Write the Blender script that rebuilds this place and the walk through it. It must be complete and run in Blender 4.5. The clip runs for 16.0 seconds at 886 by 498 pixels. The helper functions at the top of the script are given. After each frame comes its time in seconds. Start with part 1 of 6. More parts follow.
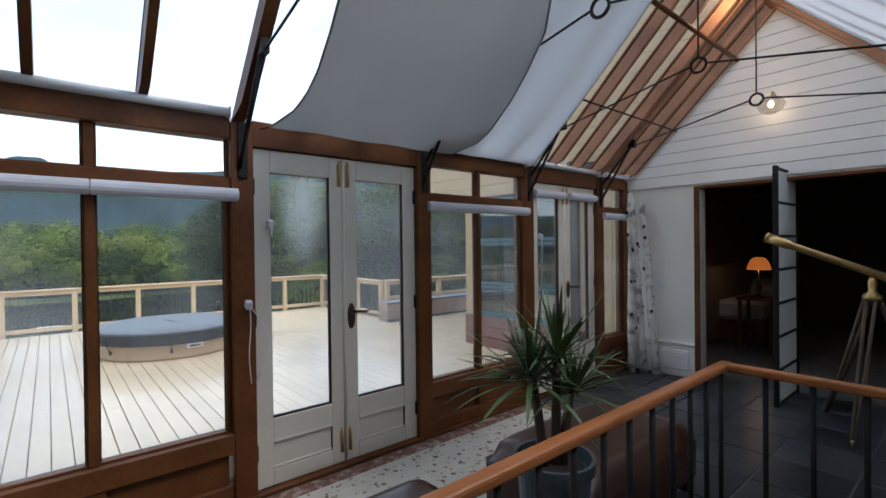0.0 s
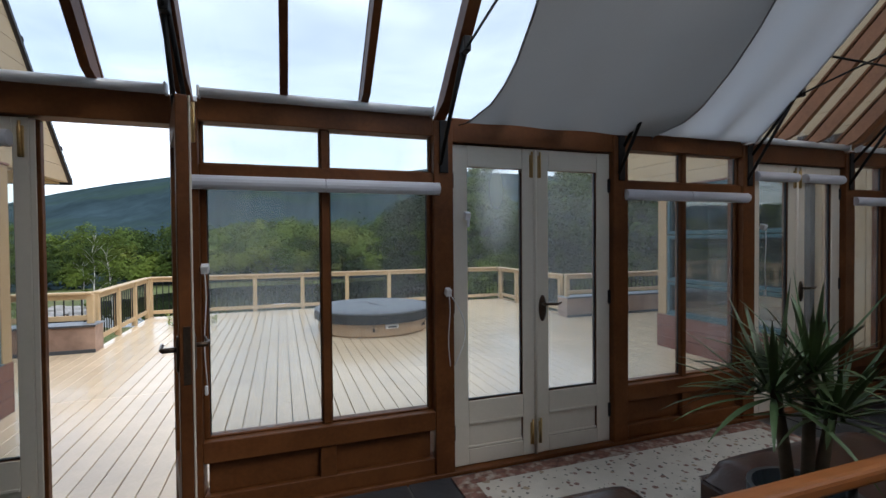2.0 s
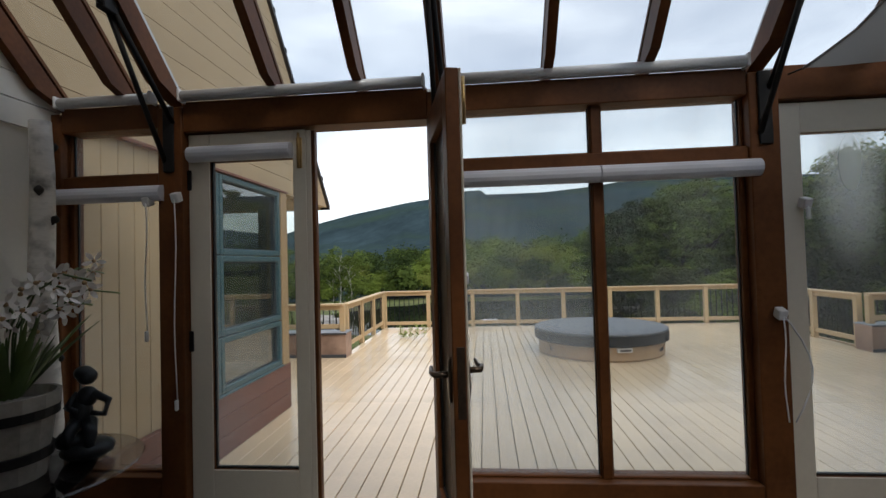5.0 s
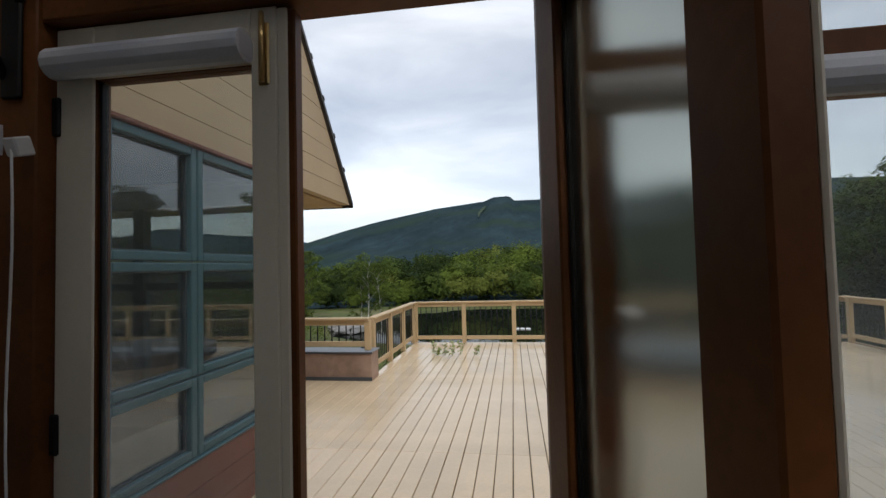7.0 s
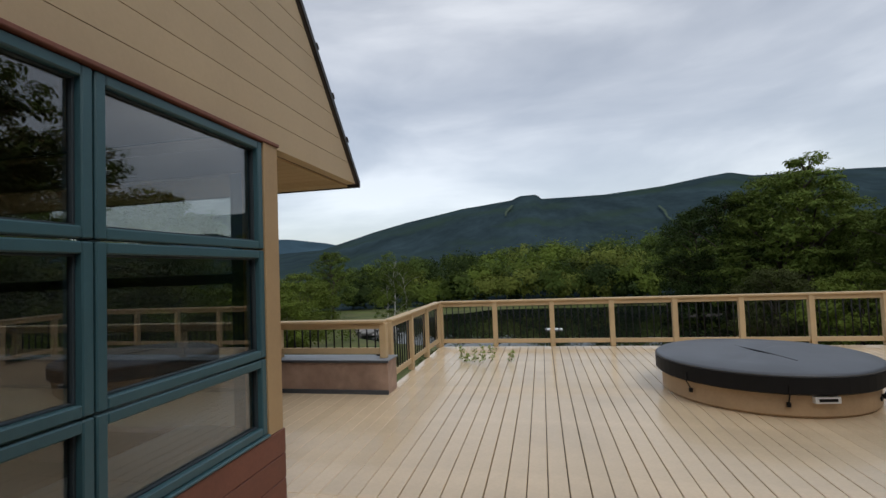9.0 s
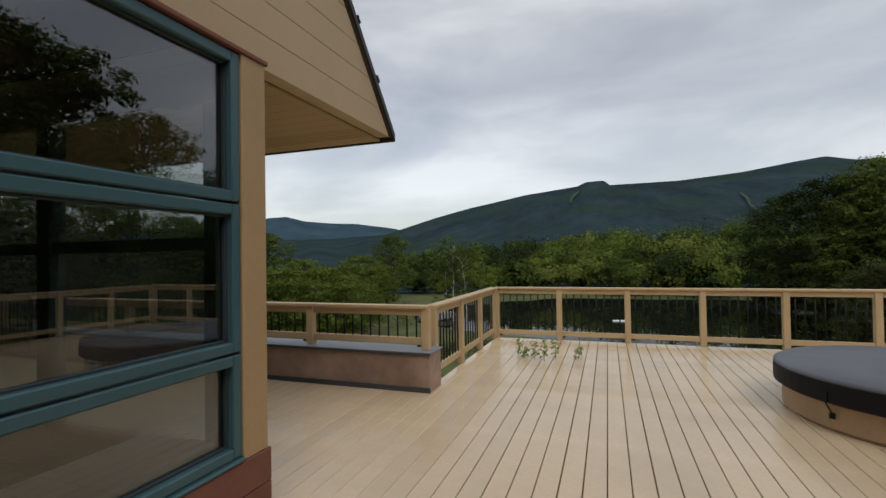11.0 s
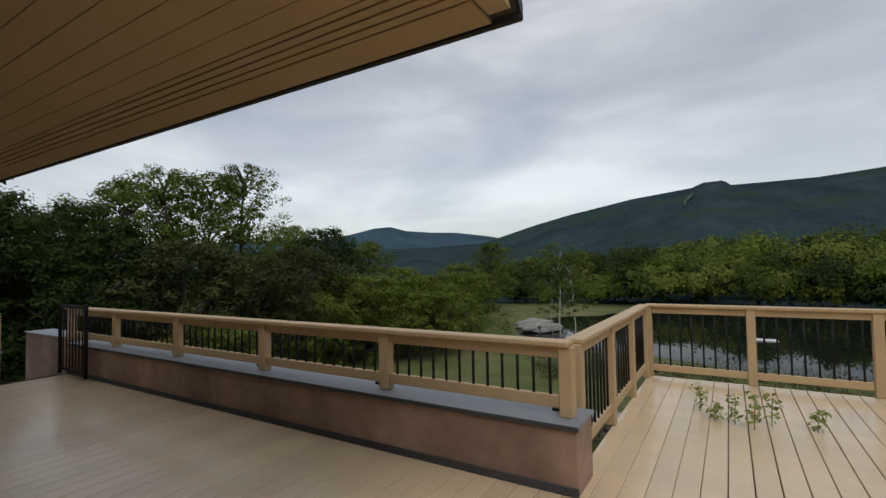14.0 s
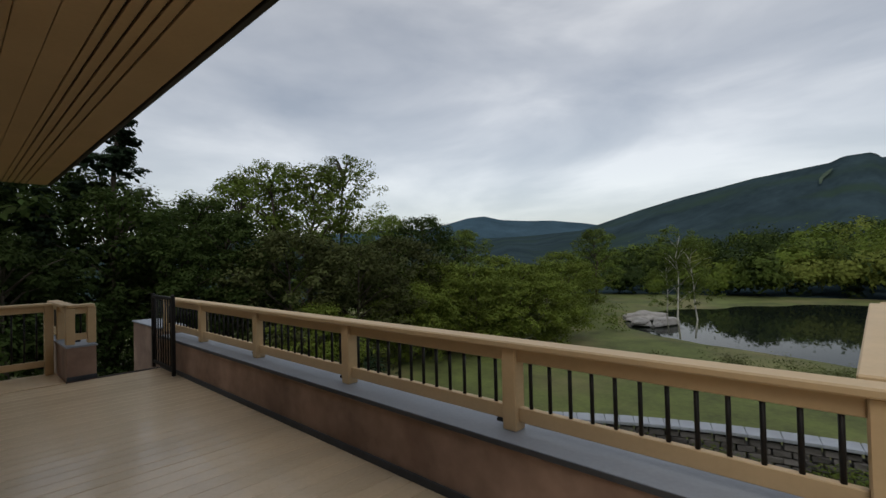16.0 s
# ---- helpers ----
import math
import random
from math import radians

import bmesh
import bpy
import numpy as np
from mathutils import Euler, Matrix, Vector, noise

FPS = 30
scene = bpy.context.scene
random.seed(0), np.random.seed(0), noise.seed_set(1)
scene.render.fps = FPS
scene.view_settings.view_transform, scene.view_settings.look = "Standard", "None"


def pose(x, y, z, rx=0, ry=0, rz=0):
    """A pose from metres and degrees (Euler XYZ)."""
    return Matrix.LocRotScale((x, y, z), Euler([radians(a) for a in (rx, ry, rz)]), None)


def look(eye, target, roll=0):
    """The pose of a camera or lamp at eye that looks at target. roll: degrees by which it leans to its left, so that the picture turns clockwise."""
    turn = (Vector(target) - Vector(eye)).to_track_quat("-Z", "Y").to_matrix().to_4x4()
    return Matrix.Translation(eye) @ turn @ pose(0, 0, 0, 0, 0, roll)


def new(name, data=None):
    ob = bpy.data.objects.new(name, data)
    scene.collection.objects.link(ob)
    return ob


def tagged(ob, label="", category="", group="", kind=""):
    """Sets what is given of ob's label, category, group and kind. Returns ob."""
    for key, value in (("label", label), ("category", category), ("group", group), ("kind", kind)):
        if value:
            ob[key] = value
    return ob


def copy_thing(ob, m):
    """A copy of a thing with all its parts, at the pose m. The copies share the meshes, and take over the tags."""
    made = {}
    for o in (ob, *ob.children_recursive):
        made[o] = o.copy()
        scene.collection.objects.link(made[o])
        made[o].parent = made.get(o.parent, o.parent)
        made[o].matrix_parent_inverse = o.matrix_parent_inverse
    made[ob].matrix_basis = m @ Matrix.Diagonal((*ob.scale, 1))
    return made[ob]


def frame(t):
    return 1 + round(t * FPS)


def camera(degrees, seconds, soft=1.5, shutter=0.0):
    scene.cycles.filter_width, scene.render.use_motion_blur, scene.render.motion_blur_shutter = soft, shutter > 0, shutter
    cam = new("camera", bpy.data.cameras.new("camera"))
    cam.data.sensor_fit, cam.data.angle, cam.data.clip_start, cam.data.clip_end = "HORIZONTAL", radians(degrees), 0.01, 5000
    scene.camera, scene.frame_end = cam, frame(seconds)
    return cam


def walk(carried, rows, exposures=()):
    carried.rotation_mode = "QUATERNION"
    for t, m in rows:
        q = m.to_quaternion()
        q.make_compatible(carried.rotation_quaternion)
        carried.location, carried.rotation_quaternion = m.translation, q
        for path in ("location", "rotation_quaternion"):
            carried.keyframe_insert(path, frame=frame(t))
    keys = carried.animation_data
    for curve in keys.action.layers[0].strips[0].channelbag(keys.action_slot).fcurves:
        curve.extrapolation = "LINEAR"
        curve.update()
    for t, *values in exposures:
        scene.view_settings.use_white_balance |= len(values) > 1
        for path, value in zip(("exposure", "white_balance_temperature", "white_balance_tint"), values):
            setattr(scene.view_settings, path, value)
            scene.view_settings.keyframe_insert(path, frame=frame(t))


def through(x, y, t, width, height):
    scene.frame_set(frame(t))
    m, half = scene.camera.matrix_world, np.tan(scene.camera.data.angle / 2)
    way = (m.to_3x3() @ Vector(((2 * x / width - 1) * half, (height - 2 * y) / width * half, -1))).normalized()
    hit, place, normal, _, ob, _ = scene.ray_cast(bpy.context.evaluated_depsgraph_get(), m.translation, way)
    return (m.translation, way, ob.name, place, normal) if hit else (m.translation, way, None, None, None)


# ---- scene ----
cam = camera(87.2, 16.0)
PATH = [
    (0, (-0.16, -2.865, 1.484), (1.134, -1.34, 1.466), -0.7),
    (0.5, (-0.156, -2.857, 1.483), (0.979, -1.211, 1.456), -0.5),
    (1, (-0.173, -2.835, 1.502), (0.808, -1.093, 1.453), -0.4),
    (1.5, (-0.22, -2.787, 1.468), (0.616, -0.97, 1.432), -0.5),
    (2, (-0.246, -2.772, 1.47), (0.411, -0.883, 1.432), -0.5),
    (2.5, (-0.271, -2.741, 1.462), (0.199, -0.797, 1.424), -0.6),
    (3, (-0.315, -2.712, 1.446), (-0.019, -0.734, 1.414), -0.7),
    (3.5, (-0.348, -2.66, 1.43), (-0.203, -0.666, 1.411), -1.1),
    (4, (-0.384, -2.572, 1.421), (-0.371, -0.572, 1.43), -1.6),
    (4.5, (-0.45, -2.397, 1.418), (-0.56, -0.4, 1.456), -1.6),
    (5, (-0.527, -2.195, 1.414), (-0.704, -0.204, 1.466), -1.6),
    (7.5, (-0.903, -0.742, 1.445), (-1.225, 1.23, 1.535), -1.4),
    (8, (-0.954, -0.477, 1.413), (-1.306, 1.489, 1.51), -1.5),
    (8.5, (-0.987, -0.201, 1.378), (-1.363, 1.761, 1.473), -2.0),
    (11, (-1.149, 1.052, 1.248), (-1.815, 2.938, 1.282), -0.9),
    (11.5, (-1.24, 1.36, 1.259), (-1.994, 3.212, 1.294), -0.6),
    (12, (-1.349, 1.691, 1.285), (-2.2, 3.501, 1.326), -0.4),
    (12.5, (-1.51, 2.006, 1.279), (-2.43, 3.781, 1.332), -0.5),
    (13, (-1.691, 2.287, 1.255), (-2.641, 4.046, 1.316), -0.7),
    (13.5, (-1.896, 2.581, 1.236), (-2.878, 4.321, 1.301), -0.9),
    (14, (-2.134, 2.832, 1.212), (-3.18, 4.535, 1.288), -1.0),
    (14.5, (-2.362, 3.076, 1.203), (-3.492, 4.724, 1.277), -0.8),
    (15, (-2.566, 3.32, 1.205), (-3.799, 4.893, 1.265), -0.7),
    (15.5, (-2.818, 3.527, 1.199), (-4.129, 5.036, 1.243), -0.8),
    (16, (-3.06, 3.722, 1.176), (-4.428, 5.181, 1.214), -1.4),
]

EXPOSURES = [(0.0, 1.72, 5900, 10), (1.5, 1.33, 5950, 10), (3.5, 0.92, 6700, 10), (5.2, 0.88, 6650, 10), (7.3, 0.34, 6550, 10), (8.7, 0.1, 6500, 10), (11.0, 0.0, 6850, 10), (16.0, -0.05, 6800, 10)]
walk(cam, [(t, look(eye, target, roll)) for t, eye, target, roll in PATH], EXPOSURES)

# ---- world: an overcast sky over the valley, and a wide soft sun ----
world = bpy.data.worlds.new("overcast")
scene.world = world
world.use_nodes = True
wn, wl = world.node_tree.nodes, world.node_tree.links
wn.clear()


def wnode(kind, **values):
    n = wn.new(kind)
    for key, value in values.items():
        n.inputs[key].default_value = value
    return n


w_out, w_bg, w_bg2, w_add = wnode("ShaderNodeOutputWorld"), wnode("ShaderNodeBackground"), wnode("ShaderNodeBackground"), wnode("ShaderNodeAddShader")
w_sky = wnode("ShaderNodeTexSky")
w_sky.sky_type, w_sky.sun_disc, w_sky.sun_elevation, w_sky.sun_rotation = "NISHITA", False, radians(48), radians(150)
wl.new(w_sky.outputs[0], w_bg.inputs[0])
w_bg.inputs[1].default_value = 0.05
w_co = wnode("ShaderNodeTexCoord")
w_map = wnode("ShaderNodeMapping")
w_map.inputs["Scale"].default_value = (1.0, 1.0, 3.2)
wl.new(w_co.outputs["Generated"], w_map.inputs[0])
w_no = wnode("ShaderNodeTexNoise", Scale=1.9, Detail=6.0, Roughness=0.50, Distortion=0.35)
wl.new(w_map.outputs[0], w_no.inputs["Vector"])
w_ramp = wnode("ShaderNodeValToRGB")
cr = w_ramp.color_ramp
cr.elements[0].position, cr.elements[0].color = 0.30, (0.33, 0.35, 0.385, 1)
cr.elements[1].position, cr.elements[1].color = 0.68, (0.80, 0.81, 0.82, 1)
e = cr.elements.new(0.5)
e.color = (0.52, 0.535, 0.56, 1)
wl.new(w_no.outputs["Fac"], w_ramp.inputs[0])
wl.new(w_ramp.outputs[0], w_bg2.inputs[0])
w_bg2.inputs[1].default_value = 0.80
wl.new(w_bg.outputs[0], w_add.inputs[0])
wl.new(w_bg2.outputs[0], w_add.inputs[1])
wl.new(w_add.outputs[0], w_out.inputs[0])
sun = new("sun", bpy.data.lights.new("sun", "SUN"))
sun.data.energy, sun.data.angle, sun.data.color = 0.7, radians(25), (1.0, 0.95, 0.88)
sun.matrix_world = look((20, -25, 40), (0, 3, 0))


# ---- materials ----
def mat(name, base, rough=0.6, vary=0.15, scale=6.0, fine=60.0, bump=0.15, metal=0.0, stretch=(1, 1, 1), stain=None, stain_scale=1.5,
        stain_amount=0.3, per_object=0.0, per_island=0.0, spec=0.5, coat=0.0, hue=0.0, stain_along=False):
    """A surface with broad and fine variation, an optional stain of another colour, and fine relief."""
    m = bpy.data.materials.new(name)
    m.use_nodes = True
    t = m.node_tree
    n, l = t.nodes, t.links
    b = n["Principled BSDF"]
    b.inputs["Roughness"].default_value, b.inputs["Metallic"].default_value = rough, metal
    b.inputs["Specular IOR Level"].default_value = spec
    b.inputs["Coat Weight"].default_value = coat
    co, mp = n.new("ShaderNodeTexCoord"), n.new("ShaderNodeMapping")
    geo = n.new("ShaderNodeNewGeometry")
    mp.inputs["Scale"].default_value = stretch
    l.new(geo.outputs["Position"] if per_object == 0 else co.outputs["Object"], mp.inputs[0])
    n1, n2 = n.new("ShaderNodeTexNoise"), n.new("ShaderNodeTexNoise")
    for q, s, d in ((n1, scale, 4.0), (n2, fine, 3.0)):
        q.inputs["Scale"].default_value, q.inputs["Detail"].default_value = s, d
        l.new(mp.outputs[0], q.inputs["Vector"])
    add = n.new("ShaderNodeMath")
    add.operation = "MULTIPLY_ADD"
    add.inputs[1].default_value = 0.45
    l.new(n2.outputs["Fac"], add.inputs[0])
    l.new(n1.outputs["Fac"], add.inputs[2])
    rng = n.new("ShaderNodeMapRange")
    rng.inputs["From Min"].default_value, rng.inputs["From Max"].default_value = 0.45, 1.0
    rng.inputs["To Min"].default_value, rng.inputs["To Max"].default_value = 1 - vary, 1 + vary
    l.new(add.outputs[0], rng.inputs["Value"])
    value = rng.outputs[0]
    for amount, source in ((per_object, "ShaderNodeObjectInfo"), (per_island, "")):
        if amount:
            src = n.new(source).outputs["Random"] if source else geo.outputs["Random Per Island"]
            r2, mul = n.new("ShaderNodeMapRange"), n.new("ShaderNodeMath")
            r2.inputs["To Min"].default_value, r2.inputs["To Max"].default_value = 1 - amount, 1 + amount
            mul.operation = "MULTIPLY"
            l.new(src, r2.inputs["Value"])
            l.new(r2.outputs[0], mul.inputs[0])
            l.new(value, mul.inputs[1])
            value = mul.outputs[0]
    hsv = n.new("ShaderNodeHueSaturation")
    hsv.inputs["Color"].default_value = (*base, 1)
    l.new(value, hsv.inputs["Value"])
    if hue:
        r3 = n.new("ShaderNodeMapRange")
        r3.inputs["To Min"].default_value, r3.inputs["To Max"].default_value = 0.5 - hue, 0.5 + hue
        l.new(n.new("ShaderNodeObjectInfo").outputs["Random"] if per_object else geo.outputs["Random Per Island"], r3.inputs["Value"])
        l.new(r3.outputs[0], hsv.inputs["Hue"])
    colour = hsv.outputs[0]
    if stain:
        n3, r3, mx = n.new("ShaderNodeTexNoise"), n.new("ShaderNodeMapRange"), n.new("ShaderNodeMix")
        n3.inputs["Scale"].default_value, n3.inputs["Detail"].default_value = stain_scale, 5.0
        r3.inputs["From Min"].default_value, r3.inputs["From Max"].default_value, r3.inputs["To Max"].default_value = 0.48, 0.68, stain_amount
        mx.data_type = "RGBA"
        mx.inputs["B"].default_value = (*stain, 1)
        l.new(mp.outputs[0] if stain_along else geo.outputs["Position"], n3.inputs["Vector"])
        l.new(n3.outputs["Fac"], r3.inputs["Value"])
        l.new(r3.outputs[0], mx.inputs["Factor"])
        l.new(colour, mx.inputs["A"])
        colour = mx.outputs["Result"]
    l.new(colour, b.inputs["Base Color"])
    if bump:
        bp = n.new("ShaderNodeBump")
        bp.inputs["Strength"].default_value, bp.inputs["Distance"].default_value = bump, 0.01
        l.new(add.outputs[0], bp.inputs["Height"])
        l.new(bp.outputs[0], b.inputs["Normal"])
    return m


def glass_mat(name, tint, gloss, fog=0.0, fog_colour=(0.6, 0.65, 0.68), slant=0.85, even=0.2, patch=None):
    """A thin pane: clear, with a mirror sheen that grows at a slant, and a faint film of dust or mist."""
    m = bpy.data.materials.new(name)
    m.use_nodes = True
    n, l = m.node_tree.nodes, m.node_tree.links
    n.clear()
    out, tr, gl, mx = n.new("ShaderNodeOutputMaterial"), n.new("ShaderNodeBsdfTransparent"), n.new("ShaderNodeBsdfGlossy"), n.new("ShaderNodeMixShader")
    tr.inputs[0].default_value = (*tint, 1)
    gl.inputs["Roughness"].default_value = 0.01
    lw, pw, ma = n.new("ShaderNodeLayerWeight"), n.new("ShaderNodeMath"), n.new("ShaderNodeMath")
    pw.operation, ma.operation = "POWER", "MULTIPLY_ADD"
    pw.inputs[1].default_value, ma.inputs[1].default_value, ma.inputs[2].default_value = 3.5, slant, gloss
    l.new(lw.outputs["Facing"], pw.inputs[0])
    l.new(pw.outputs[0], ma.inputs[0])
    l.new(ma.outputs[0], mx.inputs[0])
    l.new(gl.outputs[0], mx.inputs[2])
    if fog:
        df, mf, no, rg, geo, mp = (n.new(k) for k in ("ShaderNodeBsdfTranslucent", "ShaderNodeMixShader", "ShaderNodeTexNoise", "ShaderNodeMapRange", "ShaderNodeNewGeometry", "ShaderNodeMapping"))
        df.inputs[0].default_value = (*fog_colour, 1)
        mp.inputs["Scale"].default_value = (0.9, 0.9, 0.7)
        l.new(geo.outputs["Position"], mp.inputs[0])
        l.new(mp.outputs[0], no.inputs["Vector"])
        no.inputs["Scale"].default_value, no.inputs["Detail"].default_value = 1.6, 3.0
        rg.inputs["From Min"].default_value, rg.inputs["From Max"].default_value, rg.inputs["To Max"].default_value = 0.42, 0.75, fog
        rg.inputs["To Min"].default_value = fog * even
        l.new(no.outputs["Fac"], rg.inputs["Value"])
        share = rg.outputs[0]
        if patch:
            # mist gathered round (x, z), of the given half width and half height
            x0, z0, rx, rz, most = patch
            mq, ln, rp, mxm = n.new("ShaderNodeMapping"), n.new("ShaderNodeVectorMath"), n.new("ShaderNodeMapRange"), n.new("ShaderNodeMath")
            mq.inputs["Location"].default_value = (-x0 / rx, 0, -z0 / rz)
            mq.inputs["Scale"].default_value = (1 / rx, 0, 1 / rz)
            l.new(geo.outputs["Position"], mq.inputs[0])
            ln.operation, mxm.operation = "LENGTH", "MAXIMUM"
            l.new(mq.outputs[0], ln.inputs[0])
            rp.interpolation_type = "SMOOTHSTEP"
            rp.inputs["From Min"].default_value, rp.inputs["From Max"].default_value = 0.0, 1.35
            rp.inputs["To Min"].default_value, rp.inputs["To Max"].default_value = most, 0.0
            l.new(ln.outputs["Value"], rp.inputs["Value"])
            l.new(rp.outputs[0], mxm.inputs[0])
            l.new(share, mxm.inputs[1])
            share = mxm.outputs[0]
        l.new(share, mf.inputs[0])
        l.new(tr.outputs[0], mf.inputs[1])
        l.new(df.outputs[0], mf.inputs[2])
        l.new(mf.outputs[0], mx.inputs[1])
    else:
        l.new(tr.outputs[0], mx.inputs[1])
    l.new(mx.outputs[0], out.inputs[0])
    return m


def fogged_mat(name, tint):
    """A failed double pane: milky, so that what lies behind is blurred."""
    m = bpy.data.materials.new(name)
    m.use_nodes = True
    n, l = m.node_tree.nodes, m.node_tree.links
    n.clear()
    out, rf, gl, mx = n.new("ShaderNodeOutputMaterial"), n.new("ShaderNodeBsdfRefraction"), n.new("ShaderNodeBsdfGlossy"), n.new("ShaderNodeMixShader")
    rf.inputs["Color"].default_value, rf.inputs["Roughness"].default_value, rf.inputs["IOR"].default_value = (*tint, 1), 0.42, 1.05
    gl.inputs["Roughness"].default_value = 0.05
    mx.inputs[0].default_value = 0.04
    l.new(rf.outputs[0], mx.inputs[1])
    l.new(gl.outputs[0], mx.inputs[2])
    l.new(mx.outputs[0], out.inputs[0])
    return m


def glow_mat(name, colour, strength):
    m = mat(name, colour, 0.6, 0.1)
    b = m.node_tree.nodes["Principled BSDF"]
    b.inputs["Emission Color"].default_value, b.inputs["Emission Strength"].default_value = (*colour, 1), strength
    return m


def leaf_mat(name, base, vary=0.14, hue=0.012, broad=0.6):
    """Leaves: each clump and each tree a little different, with light coming through."""
    m = mat(name, base, 0.75, broad, 0.14, 1.2, 0.0, per_island=vary, hue=hue, spec=0.08)
    n, l = m.node_tree.nodes, m.node_tree.links
    b, out = n["Principled BSDF"], n["Material Output"]
    tl, mx = n.new("ShaderNodeBsdfTranslucent"), n.new("ShaderNodeMixShader")
    l.new(b.inputs["Base Color"].links[0].from_socket, tl.inputs[0])
    mx.inputs[0].default_value = 0.3
    l.new(b.outputs[0], mx.inputs[1])
    l.new(tl.outputs[0], mx.inputs[2])
    l.new(mx.outputs[0], out.inputs[0])
    return m


def cloth_mat(name, colour, through):
    """Sail cloth that lets some of the sky's light through."""
    m = mat(name, colour, 0.9, 0.05, 2.0, 90.0, 0.08)
    n, l = m.node_tree.nodes, m.node_tree.links
    b, out = n["Principled BSDF"], n["Material Output"]
    tl, mx = n.new("ShaderNodeBsdfTranslucent"), n.new("ShaderNodeMixShader")
    tl.inputs[0].default_value = (*colour, 1)
    mx.inputs[0].default_value = through
    l.new(b.outputs[0], mx.inputs[1])
    l.new(tl.outputs[0], mx.inputs[2])
    l.new(mx.outputs[0], out.inputs[0])
    return m


